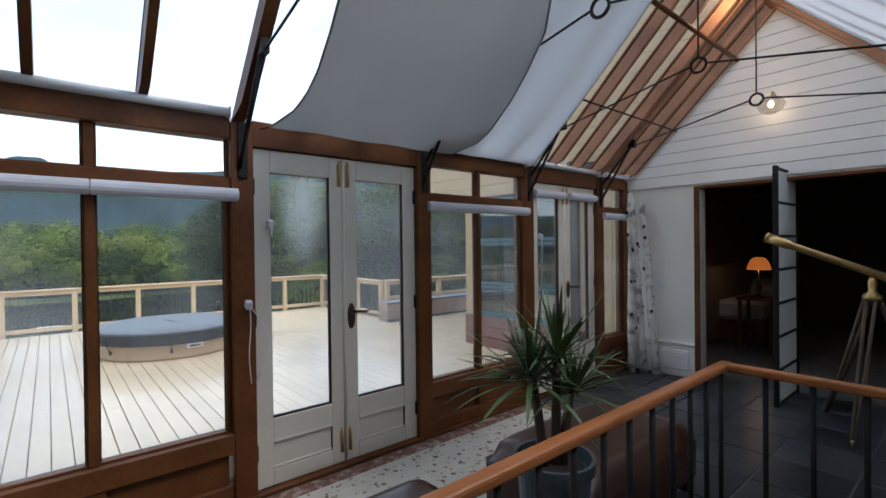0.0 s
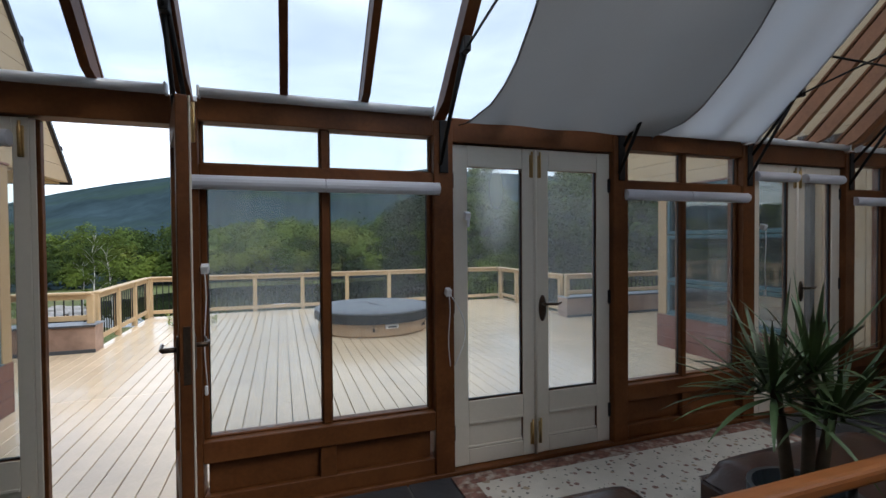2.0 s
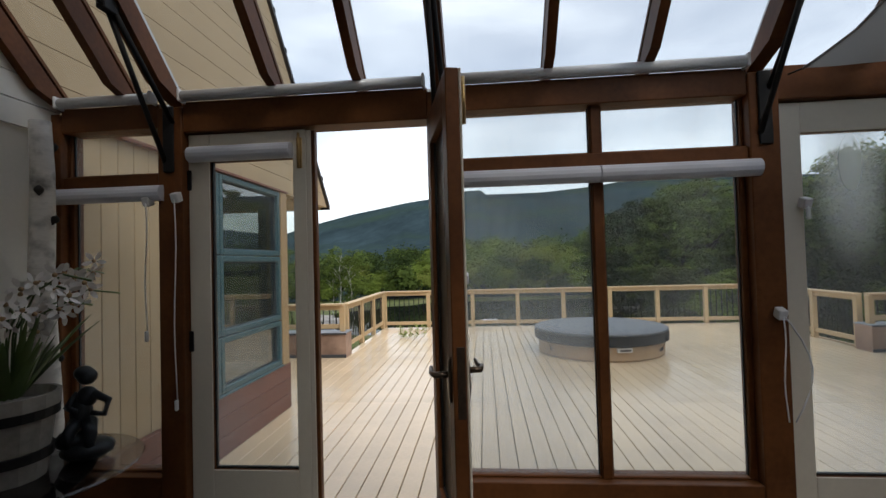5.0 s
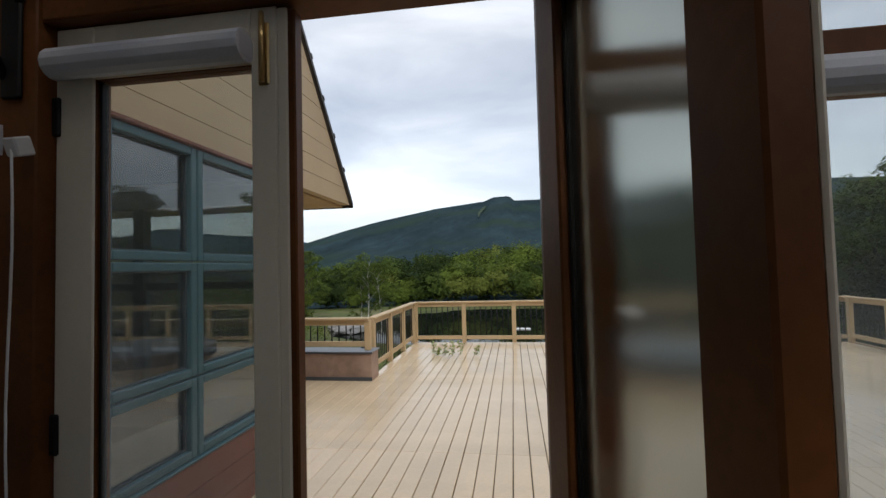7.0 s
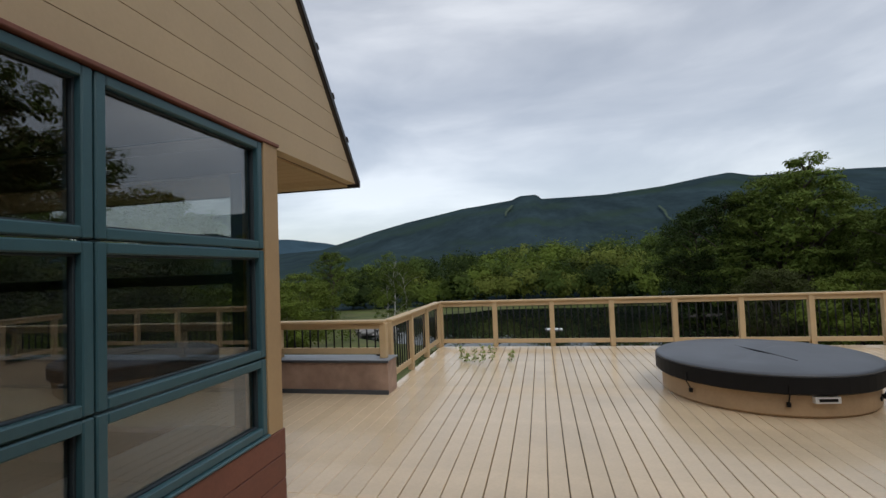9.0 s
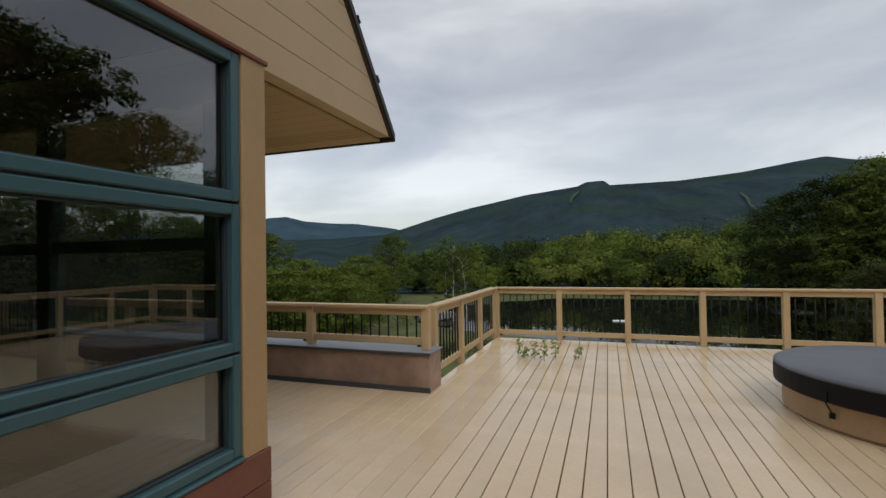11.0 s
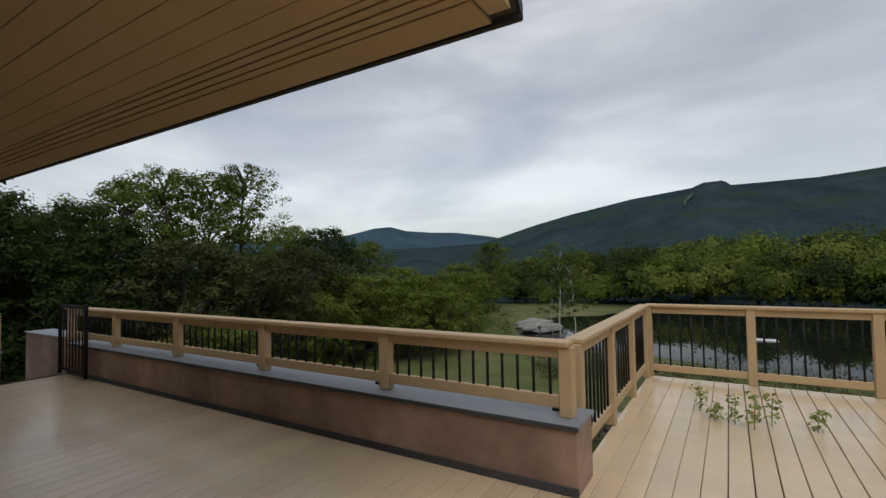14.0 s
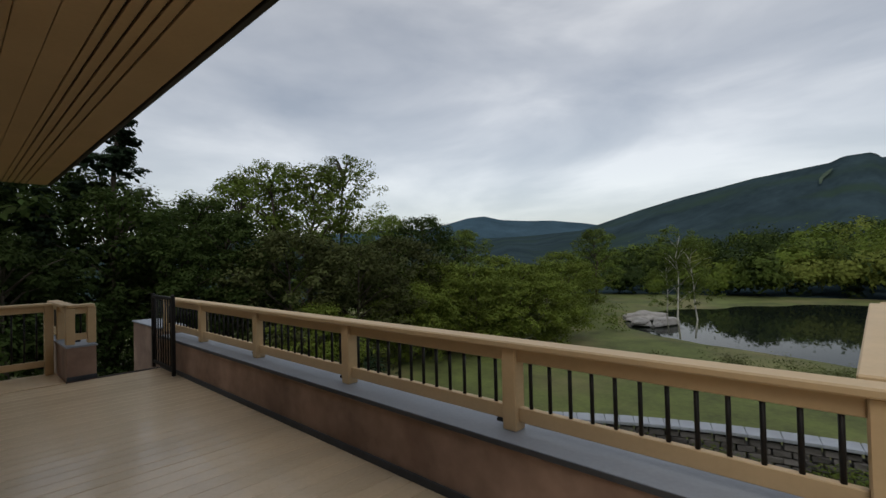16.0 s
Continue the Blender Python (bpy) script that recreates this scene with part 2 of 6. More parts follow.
M = dict(
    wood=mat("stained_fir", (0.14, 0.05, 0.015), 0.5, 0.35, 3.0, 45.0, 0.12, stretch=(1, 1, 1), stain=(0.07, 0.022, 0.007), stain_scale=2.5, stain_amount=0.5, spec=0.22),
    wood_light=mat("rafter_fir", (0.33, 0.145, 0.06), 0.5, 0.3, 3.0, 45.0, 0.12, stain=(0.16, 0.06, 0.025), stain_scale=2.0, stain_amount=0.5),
    handrail=mat("oiled_handrail", (0.36, 0.125, 0.035), 0.3, 0.3, 3.0, 50.0, 0.08, stretch=(0.3, 1, 1), stain=(0.22, 0.07, 0.02), stain_scale=3.0, stain_amount=0.5),
    door_white=mat("door_paint", (0.74, 0.68, 0.57), 0.42, 0.06, 3.0, 40.0, 0.08, stain=(0.5, 0.46, 0.4), stain_amount=0.25),
    wall_paint=mat("wall_paint", (0.80, 0.77, 0.70), 0.7, 0.05, 2.0, 50.0, 0.06),
    wall_board=mat("wall_board_paint", (0.82, 0.80, 0.74), 0.6, 0.05, 2.0, 40.0, 0.06, per_object=0.02),
    wing_room=mat("wing_room_wood", (0.16, 0.105, 0.065), 0.6, 0.25, 2.0, 30.0, 0.1),
    # near black: the dimness of the bedroom is put into this colour
    dimmed_wall=mat("dimmed_room_wall", (0.045, 0.036, 0.03), 0.7, 0.2, 2.0, 30.0, 0.1),
    alu=mat("roof_flashing", (0.66, 0.67, 0.68), 0.35, 0.1, 4.0, 60.0, 0.05, metal=0.15),
    blind=mat("blind_fabric", (0.62, 0.63, 0.68), 0.75, 0.05, 5.0, 120.0, 0.1),
    black=mat("black_steel", (0.010, 0.0095, 0.0095), 0.55, 0.3, 8.0, 80.0, 0.1, spec=0.3),
    brass=mat("worn_brass", (0.58, 0.40, 0.17), 0.32, 0.25, 8.0, 60.0, 0.08, metal=0.9),
    bronze=mat("dark_bronze", (0.10, 0.07, 0.05), 0.35, 0.3, 10.0, 80.0, 0.1, metal=0.8),
    slate=mat("slate_tile", (0.034, 0.038, 0.044), 0.3, 0.35, 4.0, 30.0, 0.35, per_object=0.3, stain=(0.09, 0.085, 0.08), stain_amount=0.4),
    grout=mat("tile_joint", (0.17, 0.165, 0.155), 0.9, 0.2, 8.0, 60.0, 0.2),
    leather=mat("brown_leather", (0.042, 0.014, 0.008), 0.3, 0.3, 5.0, 90.0, 0.25, stain=(0.09, 0.035, 0.02), stain_amount=0.4),
    pot_blue=mat("grey_blue_glaze", (0.075, 0.10, 0.12), 0.35, 0.25, 5.0, 40.0, 0.12),
    soil=mat("potting_soil", (0.03, 0.02, 0.014), 0.95, 0.4, 20.0, 90.0, 0.8),
    palm=mat("yucca_leaf", (0.075, 0.12, 0.045), 0.45, 0.3, 3.0, 30.0, 0.1, per_island=0.4, hue=0.02),
    bark_brown=mat("stem_bark", (0.10, 0.075, 0.05), 0.9, 0.35, 10.0, 50.0, 0.6),
    birch=mat("birch_bark", (0.66, 0.63, 0.58), 0.75, 0.12, 4.0, 30.0, 0.3, stretch=(1, 1, 5), stain=(0.04, 0.035, 0.03), stain_scale=9.0, stain_amount=0.75),
    birch_mark=mat("birch_knot", (0.025, 0.022, 0.02), 0.9, 0.3),
    fabric=cloth_mat("sail_cloth", (0.36, 0.355, 0.34), 0.32),
    fabric_pale=cloth_mat("pale_sail_cloth", (0.60, 0.60, 0.60), 0.50),
    paper=cloth_mat("screen_paper", (0.78, 0.77, 0.73), 0.5),
    statue=mat("verdigris_bronze", (0.022, 0.026, 0.03), 0.4, 0.4, 10.0, 60.0, 0.2, metal=0.5),
    petal=mat("orchid_petal", (0.78, 0.74, 0.70), 0.5, 0.08, 10.0, 60.0, 0.05),
    petal_heart=mat("orchid_heart", (0.35, 0.22, 0.10), 0.5, 0.3),
    orchid_leaf=mat("orchid_leaf", (0.08, 0.13, 0.035), 0.4, 0.25, 4.0, 30.0, 0.08, per_island=0.3),
    orchid_pot=mat("weathered_wood_pot", (0.26, 0.24, 0.21), 0.7, 0.25, 5.0, 40.0, 0.3, stain=(0.10, 0.09, 0.08), stain_amount=0.5),
    white_plastic=mat("white_plastic", (0.74, 0.74, 0.74), 0.4, 0.04),
    mattress=mat("bed_linen", (0.6, 0.57, 0.52), 0.9, 0.1, 3.0, 30.0, 0.3),
    deck=mat("deck_paint", (0.74, 0.58, 0.38), 0.25, 0.08, 2.5, 40.0, 0.15, per_object=0.06, stain=(0.50, 0.40, 0.28), stain_scale=1.2, stain_amount=0.3, coat=0.25),
    trim=mat("tan_paint", (0.57, 0.42, 0.24), 0.55, 0.08, 3.0, 40.0, 0.12, per_object=0.04),
    siding=mat("siding_paint", (0.52, 0.395, 0.24), 0.6, 0.06, 2.0, 40.0, 0.1, per_object=0.03),
    # browner, darker siding tone: the shade on the corner board as colour
    shaded_siding=mat("shaded_siding", (0.46, 0.315, 0.165), 0.6, 0.08, 2.0, 40.0, 0.12),
    soffit=mat("soffit_paint", (0.48, 0.345, 0.19), 0.6, 0.08, 2.0, 40.0, 0.1, per_object=0.04),
    maroon=mat("maroon_boards", (0.20, 0.075, 0.05), 0.6, 0.2, 3.0, 40.0, 0.15, per_object=0.08),
    teal=mat("teal_paint", (0.048, 0.118, 0.140), 0.4, 0.08, 3.0, 40.0, 0.06),
    teal_dark=mat("teal_gasket", (0.03, 0.045, 0.055), 0.6, 0.1),
    stucco=mat("pink_brown_stucco", (0.34, 0.235, 0.18), 0.85, 0.38, 1.8, 9.0, 0.6, stain=(0.20, 0.125, 0.095), stain_scale=1.6, stain_amount=0.75),
    membrane=mat("roof_membrane", (0.055, 0.062, 0.072), 0.65, 0.2, 3.0, 30.0, 0.15),
    cap=mat("slate_cap", (0.27, 0.30, 0.34), 0.5, 0.15, 3.0, 40.0, 0.15, stain=(0.18, 0.19, 0.2), stain_amount=0.4),
    drip=mat("dark_drip_edge", (0.022, 0.018, 0.015), 0.5, 0.2),
    shingle=mat("roof_shingle", (0.10, 0.085, 0.075), 0.9, 0.3, 6.0, 60.0, 0.5),
    tub_side=mat("tub_cladding", (0.46, 0.32, 0.19), 0.6, 0.12, 3.0, 40.0, 0.15),
    vinyl=mat("tub_cover_vinyl", (0.10, 0.112, 0.13), 0.45, 0.15, 3.0, 80.0, 0.12),
    vinyl_edge=mat("tub_cover_skirt", (0.012, 0.012, 0.013), 0.6, 0.2, 3.0, 80.0, 0.15, spec=0.2),
    # dark colour for the unlit space below the deck boards
    under=mat("deck_void_dark", (0.035, 0.028, 0.02), 0.9, 0.2),
    grass=mat("lawn", (0.088, 0.110, 0.024), 0.9, 0.5, 0.5, 6.0, 0.5, stain=(0.19, 0.16, 0.07), stain_scale=0.2, stain_amount=0.6),
    # bluish base colour: aerial haze over the mountain is mixed into it
    forest=mat("haze_tinted_forest", (0.033, 0.053, 0.061), 1.0, 0.34, 0.010, 0.055, 0.0, stretch=(1, 0.16, 1), stain=(0.036, 0.060, 0.042), stain_scale=0.0035, stain_amount=0.8, spec=0.0),
    ski_grass=mat("mown_trail", (0.072, 0.098, 0.072), 1.0, 0.2, 0.02, 0.1, 0.0, spec=0.0),
    # bluer still, since haze over the farthest hills is painted in too
    hazed_hill=mat("haze_tinted_hill", (0.05, 0.088, 0.115), 1.0, 0.25, 0.006, 0.05, 0.4, spec=0.0),
    rock=mat("grey_rock", (0.30, 0.29, 0.27), 0.85, 0.25, 2.0, 12.0, 0.6),
    stone=mat("dry_stone", (0.10, 0.095, 0.09), 0.85, 0.3, 3.0, 25.0, 0.5, per_island=0.4),
    bark=mat("tree_bark", (0.075, 0.06, 0.045), 0.95, 0.35, 6.0, 30.0, 0.7),
    leaf=leaf_mat("broad_leaf", (0.118, 0.160, 0.034)),
    leaf_light=leaf_mat("light_leaf", (0.142, 0.185, 0.034)),
    leaf_dark=leaf_mat("dark_leaf", (0.044, 0.068, 0.018)),
    leaf_olive=leaf_mat("olive_leaf", (0.072, 0.084, 0.030)),
    needle=leaf_mat("pine_needle", (0.022, 0.038, 0.019)),
    # dark trees, and the shaded insides of all the crowns
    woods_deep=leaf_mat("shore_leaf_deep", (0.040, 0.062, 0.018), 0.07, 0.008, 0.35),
    woods_mid=leaf_mat("shore_leaf_mid", (0.082, 0.118, 0.026), 0.07, 0.008, 0.35),
    woods_fresh=leaf_mat("shore_leaf_fresh", (0.122, 0.165, 0.030), 0.07, 0.008, 0.35),
    woods_yellow=leaf_mat("shore_leaf_yellow", (0.165, 0.195, 0.042), 0.07, 0.008, 0.35),
    wild=leaf_mat("weed_leaf", (0.38, 0.44, 0.15)),
    pane=glass_mat("clear_pane", (0.87, 0.89, 0.885), 0.02, 0.12),
    pane_low_mist=glass_mat("pane_misted_low", (0.87, 0.89, 0.885), 0.02, 0.16, patch=(-0.34, 0.80, 0.60, 0.62, 0.26)),
    pane_high_mist=glass_mat("pane_misted_high", (0.87, 0.89, 0.885), 0.02, 0.22, patch=(1.09, 1.80, 0.17, 0.45, 0.36)),
    pane_mist=glass_mat("pane_misted", (0.87, 0.89, 0.885), 0.02, 0.26, even=0.35),
    fogged_pane=fogged_mat("fogged_pane", (0.80, 0.80, 0.76)),
    roof_pane=glass_mat("roof_pane", (0.86, 0.885, 0.90), 0.01),
    wing_pane=glass_mat("window_pane", (0.62, 0.64, 0.63), 0.15, slant=0.75),
    lamp_glow=glow_mat("lamp_shade_glow", (1.0, 0.27, 0.05), 0.1),
    bulb=glow_mat("bulb_glow", (1.0, 0.55, 0.2), 4.0),
    globe=glass_mat("globe_glass", (0.75, 0.75, 0.75), 0.06),
)
wm = bpy.data.materials.new("pond_water")
wm.use_nodes = True
wb = wm.node_tree.nodes["Principled BSDF"]
wb.inputs["Base Color"].default_value, wb.inputs["Roughness"].default_value, wb.inputs["IOR"].default_value = (0.010, 0.014, 0.010, 1), 0.03, 1.10
wnz, wbp = wm.node_tree.nodes.new("ShaderNodeTexNoise"), wm.node_tree.nodes.new("ShaderNodeBump")
wnz.inputs["Scale"].default_value, wbp.inputs["Strength"].default_value, wbp.inputs["Distance"].default_value = 30.0, 0.03, 0.02
wm.node_tree.links.new(wnz.outputs["Fac"], wbp.inputs["Height"])
wm.node_tree.links.new(wbp.outputs[0], wb.inputs["Normal"])
M["water"] = wm


def rug_mat():
    """Cream wool with a red and dark floral scatter and a red border."""
    m = mat("rug_wool", (0.56, 0.52, 0.45), 0.95, 0.1, 8.0, 150.0, 0.4)
    n, l = m.node_tree.nodes, m.node_tree.links
    b = n["Principled BSDF"]
    colour = b.inputs["Base Color"].links[0].from_socket
    geo = n.new("ShaderNodeNewGeometry")
    for scale, low, tone in ((13.0, 0.20, (0.16, 0.06, 0.045)), (22.0, 0.17, (0.075, 0.085, 0.075)), (9.0, 0.13, (0.30, 0.22, 0.14))):
        vo, no, ad, lt, mx = (n.new(k) for k in ("ShaderNodeTexVoronoi", "ShaderNodeTexNoise", "ShaderNodeMath", "ShaderNodeMapRange", "ShaderNodeMix"))
        vo.inputs["Scale"].default_value, no.inputs["Scale"].default_value = scale, scale * 2.6
        l.new(geo.outputs["Position"], vo.inputs["Vector"])
        l.new(geo.outputs["Position"], no.inputs["Vector"])
        ad.operation = "MULTIPLY_ADD"
        ad.inputs[1].default_value = 0.45
        l.new(no.outputs["Fac"], ad.inputs[0])
        l.new(vo.outputs["Distance"], ad.inputs[2])
        lt.inputs["From Min"].default_value, lt.inputs["From Max"].default_value = low + 0.22, low + 0.27
        lt.inputs["To Min"].default_value, lt.inputs["To Max"].default_value = 0.85, 0.0
        l.new(ad.outputs[0], lt.inputs["Value"])
        mx.data_type = "RGBA"
        mx.inputs["B"].default_value = (*tone, 1)
        l.new(lt.outputs[0], mx.inputs["Factor"])
        l.new(colour, mx.inputs["A"])
        colour = mx.outputs["Result"]
    l.new(colour, b.inputs["Base Color"])
    return m


M["rug"] = rug_mat()
M["rug_border"] = mat("rug_border_wool", (0.20, 0.10, 0.075), 0.95, 0.5, 22.0, 60.0, 0.4, stain=(0.5, 0.45, 0.38), stain_scale=18.0, stain_amount=0.8)

# ---- mesh helpers ----
CACHE = {}


def mesh_of(name, verts, faces, material, smooth=False):
    me = bpy.data.meshes.new(name)
    me.from_pydata([tuple(v) for v in verts], [], [tuple(f) for f in faces])
    me.materials.append(material)
    if smooth:
        me.polygons.foreach_set("use_smooth", [True] * len(me.polygons))
    me.update()
    return me


def chamfer_box(sx, sy, sz, b):
    """A box about the origin with its edges cut back by b."""
    b = min(b, sx * 0.45, sy * 0.45, sz * 0.45)
    h = (sx / 2, sy / 2, sz / 2)
    verts, index = [], {}
    for ix in (-1, 1):
        for iy in (-1, 1):
            for iz in (-1, 1):
                s = (ix, iy, iz)
                for a in range(3):
                    index[s, a] = len(verts)
                    verts.append([s[k] * (h[k] if k == a else h[k] - b) for k in range(3)])
    faces = []
    for a in range(3):
        u, v = (a + 1) % 3, (a + 2) % 3
        for sa in (-1, 1):
            q = []
            for su, sv in ((-1, -1), (1, -1), (1, 1), (-1, 1)):
                s = [0, 0, 0]
                s[a], s[u], s[v] = sa, su, sv
                q.append(index[tuple(s), a])
            faces.append(q if sa > 0 else q[::-1])
        for su in (-1, 1):
            for sv in (-1, 1):
                s0, s1 = [0, 0, 0], [0, 0, 0]
                s0[a], s0[u], s0[v] = -1, su, sv
                s1[a], s1[u], s1[v] = 1, su, sv
                q = [index[tuple(s0), u], index[tuple(s1), u], index[tuple(s1), v], index[tuple(s0), v]]
                faces.append(q if su * sv < 0 else q[::-1])
    for s in [(i, j, k) for i in (-1, 1) for j in (-1, 1) for k in (-1, 1)]:
        q = [index[s, 0], index[s, 1], index[s, 2]]
        faces.append(q if s[0] * s[1] * s[2] > 0 else q[::-1])
    return verts, faces


def link(name, me, parent, at=(0, 0, 0), turn=(0, 0, 0), label=""):
    ob = new(name, me)
    ob.parent = parent
    ob.matrix_basis = at if isinstance(at, Matrix) else pose(*at, *turn)
    return tagged(ob, label)


def B(parent, name, material, lo, hi, turn=(0, 0, 0), bev=0.004, label=""):
    """A chamfered board between two corners (in the parent's space), as one part."""
    size = [round(abs(hi[k] - lo[k]), 4) for k in range(3)]
    key = (*size, bev, material)
    if key not in CACHE:
        CACHE[key] = mesh_of(name, *chamfer_box(*size, bev), M[material])
    return link(name, CACHE[key], parent, [(hi[k] + lo[k]) / 2 for k in range(3)], turn, label)


def tube(points, radii, sides=10, cap=True):
    """Verts and faces of a round tube through points."""
    verts, faces = [], []
    pts = [Vector(p) for p in points]
    for i, p in enumerate(pts):
        d = (pts[min(i + 1, len(pts) - 1)] - pts[max(i - 1, 0)]).normalized()
        up = Vector((0, 0, 1)) if abs(d.z) < 0.95 else Vector((1, 0, 0))
        u = d.cross(up).normalized()
        v = d.cross(u)
        r = radii[i] if isinstance(radii, (list, tuple)) else radii
        for k in range(sides):
            a = 2 * math.pi * k / sides
            verts.append(p + u * (r * math.cos(a)) + v * (r * math.sin(a)))
    for i in range(len(pts) - 1):
        for k in range(sides):
            a, b = i * sides + k, i * sides + (k + 1) % sides
            faces.append((a, b, b + sides, a + sides))
    if cap:
        faces.append(tuple(range(sides))[::-1])
        faces.append(tuple(range((len(pts) - 1) * sides, len(pts) * sides)))
    return verts, faces


def joined(*shapes):
    verts, faces = [], []
    for v, f in shapes:
        n = len(verts)
        verts += [tuple(q) for q in v]
        faces += [tuple(i + n for i in q) for q in f]
    return verts, faces


def shape(parent, name, material, vf, at=(0, 0, 0), turn=(0, 0, 0), label="", smooth=False):
    return link(name, mesh_of(name, *vf, M[material], smooth), parent, at, turn, label)


def rod(parent, name, material, points, r, sides=8, label=""):
    return shape(parent, name, material, tube(points, r, sides), label=label, smooth=True)


def lathe(profile, sides=24):
    """Verts and faces turned about z from (radius, height) pairs."""
    verts = [(r * math.cos(2 * math.pi * k / sides), r * math.sin(2 * math.pi * k / sides), z) for r, z in profile for k in range(sides)]
    faces = [(i * sides + k, i * sides + (k + 1) % sides, (i + 1) * sides + (k + 1) % sides, (i + 1) * sides + k) for i in range(len(profile) - 1) for k in range(sides)]
    faces.append(tuple(range(sides))[::-1])
    faces.append(tuple(range((len(profile) - 1) * sides, len(profile) * sides)))
    return verts, faces


def prism(outline, x0, x1):
    """A plate between x0 and x1 with an outline of (y, z) points."""
    n = len(outline)
    verts = [(x0, y, z) for y, z in outline] + [(x1, y, z) for y, z in outline]
    faces = [tuple(range(n))[::-1], tuple(range(n, 2 * n))] + [(i, (i + 1) % n, (i + 1) % n + n, i + n) for i in range(n)]
    return verts, faces


def thing(name, at=(0, 0, 0), label="", category="", group="", kind="", turn=(0, 0, 0)):
    ob = new(name)
    ob.matrix_basis = pose(*at, *turn)
    ob.empty_display_size = 0.1
    return tagged(ob, label, category, group, kind)

# ---- plan ----
MID = 1.265                                  # the sunroom and its two wings are mirrored about this x
END_L, END_R = -2.68, 5.12                   # inner faces of the end walls
POSTS = (-2.035, -0.71, 0.70, 2.03, 3.275, 4.50)
POST_W = 0.062                               # half a post's width
RIDGE_Y, RIDGE_Z, EAVE_Z = -1.56, 3.80, 2.24
DECK_Z = -0.205
ROOM_BACK = -4.1
SLOPE = math.atan2(RIDGE_Z - EAVE_Z, -RIDGE_Y)


def on_roof(s, lift=0.0):
    """(y, z) at the share s of the glazed slope from eave to ridge, lifted at right angles to it."""
    return s * RIDGE_Y + lift * math.sin(SLOPE), EAVE_Z + s * (RIDGE_Z - EAVE_Z) + lift * math.cos(SLOPE)


# ---- sunroom: floor, end walls, back, far slope ----
floor = thing("floor", label="dark slate tile floor with pale joints", category="floor", kind="structure")
for lo, hi in (((END_L - 0.2, ROOM_BACK, -0.12), (0.35, 0.1, -0.012)), ((0.35, -2.06, -0.12), (2.2, 0.1, -0.012)), ((2.2, ROOM_BACK, -0.12), (9.6, 0.1, -0.012)), ((0.35, ROOM_BACK, -0.12), (2.2, -3.3, -0.012))):
    B(floor, "screed", "grout", lo, hi)
wall_r = thing("wall_east", label="painted gable end wall with shiplap boards above a wide opening", category="wall", kind="structure")
wall_l = thing("wall_west", label="painted gable end wall with shiplap boards", category="wall", kind="structure")
OPEN_Y0, OPEN_Y1, OPEN_Z = -0.86, -3.3, 2.075
B(wall_r, "plaster", "wall_paint", (END_R, OPEN_Y0, 0), (END_R + 0.16, -0.06, 2.1))
B(wall_r, "plaster", "wall_paint", (END_R, ROOM_BACK, 0), (END_R + 0.16, OPEN_Y1, 2.1))
B(wall_r, "lintel", "wall_paint", (END_R, OPEN_Y1, OPEN_Z), (END_R + 0.16, OPEN_Y0, 2.1))
B(wall_l, "plaster", "wall_paint", (END_L - 0.16, ROOM_BACK, -0.1), (END_L, -0.06, 2.1))
for wall, x0, x1 in ((wall_r, END_R - 0.018, END_R + 0.16), (wall_l, END_L - 0.16, END_L + 0.018)):
    z = 2.1
    while z < RIDGE_Z - 0.05:
        top = min(z + 0.116, RIDGE_Z - 0.01)
        half0, half1 = (RIDGE_Z - z) / (RIDGE_Z - EAVE_Z) * -RIDGE_Y, (RIDGE_Z - top) / (RIDGE_Z - EAVE_Z) * -RIDGE_Y
        shape(wall, "shiplap_board", "wall_board", prism([(RIDGE_Y - half0, z), (RIDGE_Y + half0 - 0.03, z), (RIDGE_Y + half1 - 0.03, top), (RIDGE_Y - half1, top)], x0, x1))
        shape(wall, "joint", "grout", prism([(RIDGE_Y - half0, top), (RIDGE_Y + half0 - 0.05, top), (RIDGE_Y + half1 - 0.05, top + 0.006), (RIDGE_Y - half1, top + 0.006)], x0 + 0.012, x1 - 0.012))
        z = top + 0.006
for y0, y1 in ((OPEN_Y0, OPEN_Y0 + 0.05), (OPEN_Y1 - 0.05, OPEN_Y1)):
    B(wall_r, "jamb", "wood", (END_R - 0.02, y0, 0), (END_R + 0.18, y1, OPEN_Z))
B(wall_r, "head_trim", "wood", (END_R - 0.02, OPEN_Y1, OPEN_Z - 0.03), (END_R + 0.18, OPEN_Y0, OPEN_Z + 0.0))
wall_b = thing("wall_south", label="plain painted rear wall", category="wall", kind="structure")
B(wall_b, "plaster", "wall_paint", (END_L - 0.16, ROOM_BACK - 0.15, -0.1), (END_R + 0.16, ROOM_BACK, 2.5))
ceiling = thing("ceiling", label="low flat white ceiling at the back of the room", category="ceiling", kind="structure")
back_y = 2 * RIDGE_Y
shape(ceiling, "boarding", "wall_board", prism([(back_y, EAVE_Z + 0.05), (ROOM_BACK - 0.1, EAVE_Z + 0.05), (ROOM_BACK - 0.1, EAVE_Z + 0.2), (back_y, EAVE_Z + 0.2)], END_L - 0.1, END_R + 0.1))

# ---- the glazed front: posts, beam, sill ----
front = thing("wall_north", label="stained timber frame of the glazed front", category="timber frame", kind="structure")
for x in POSTS:
    B(front, "post", "wood", (x - POST_W, -0.075, 0), (x + POST_W, 0.07, 2.2))
for x0, x1 in ((END_L - 0.1, END_L + 0.065), (END_R - 0.065, END_R + 0.1)):
    B(front, "post", "wood", (x0, -0.072, -0.1), (x1, 0.068, 2.2))
EDGES = (END_L + 0.065, *POSTS, END_R - 0.065)
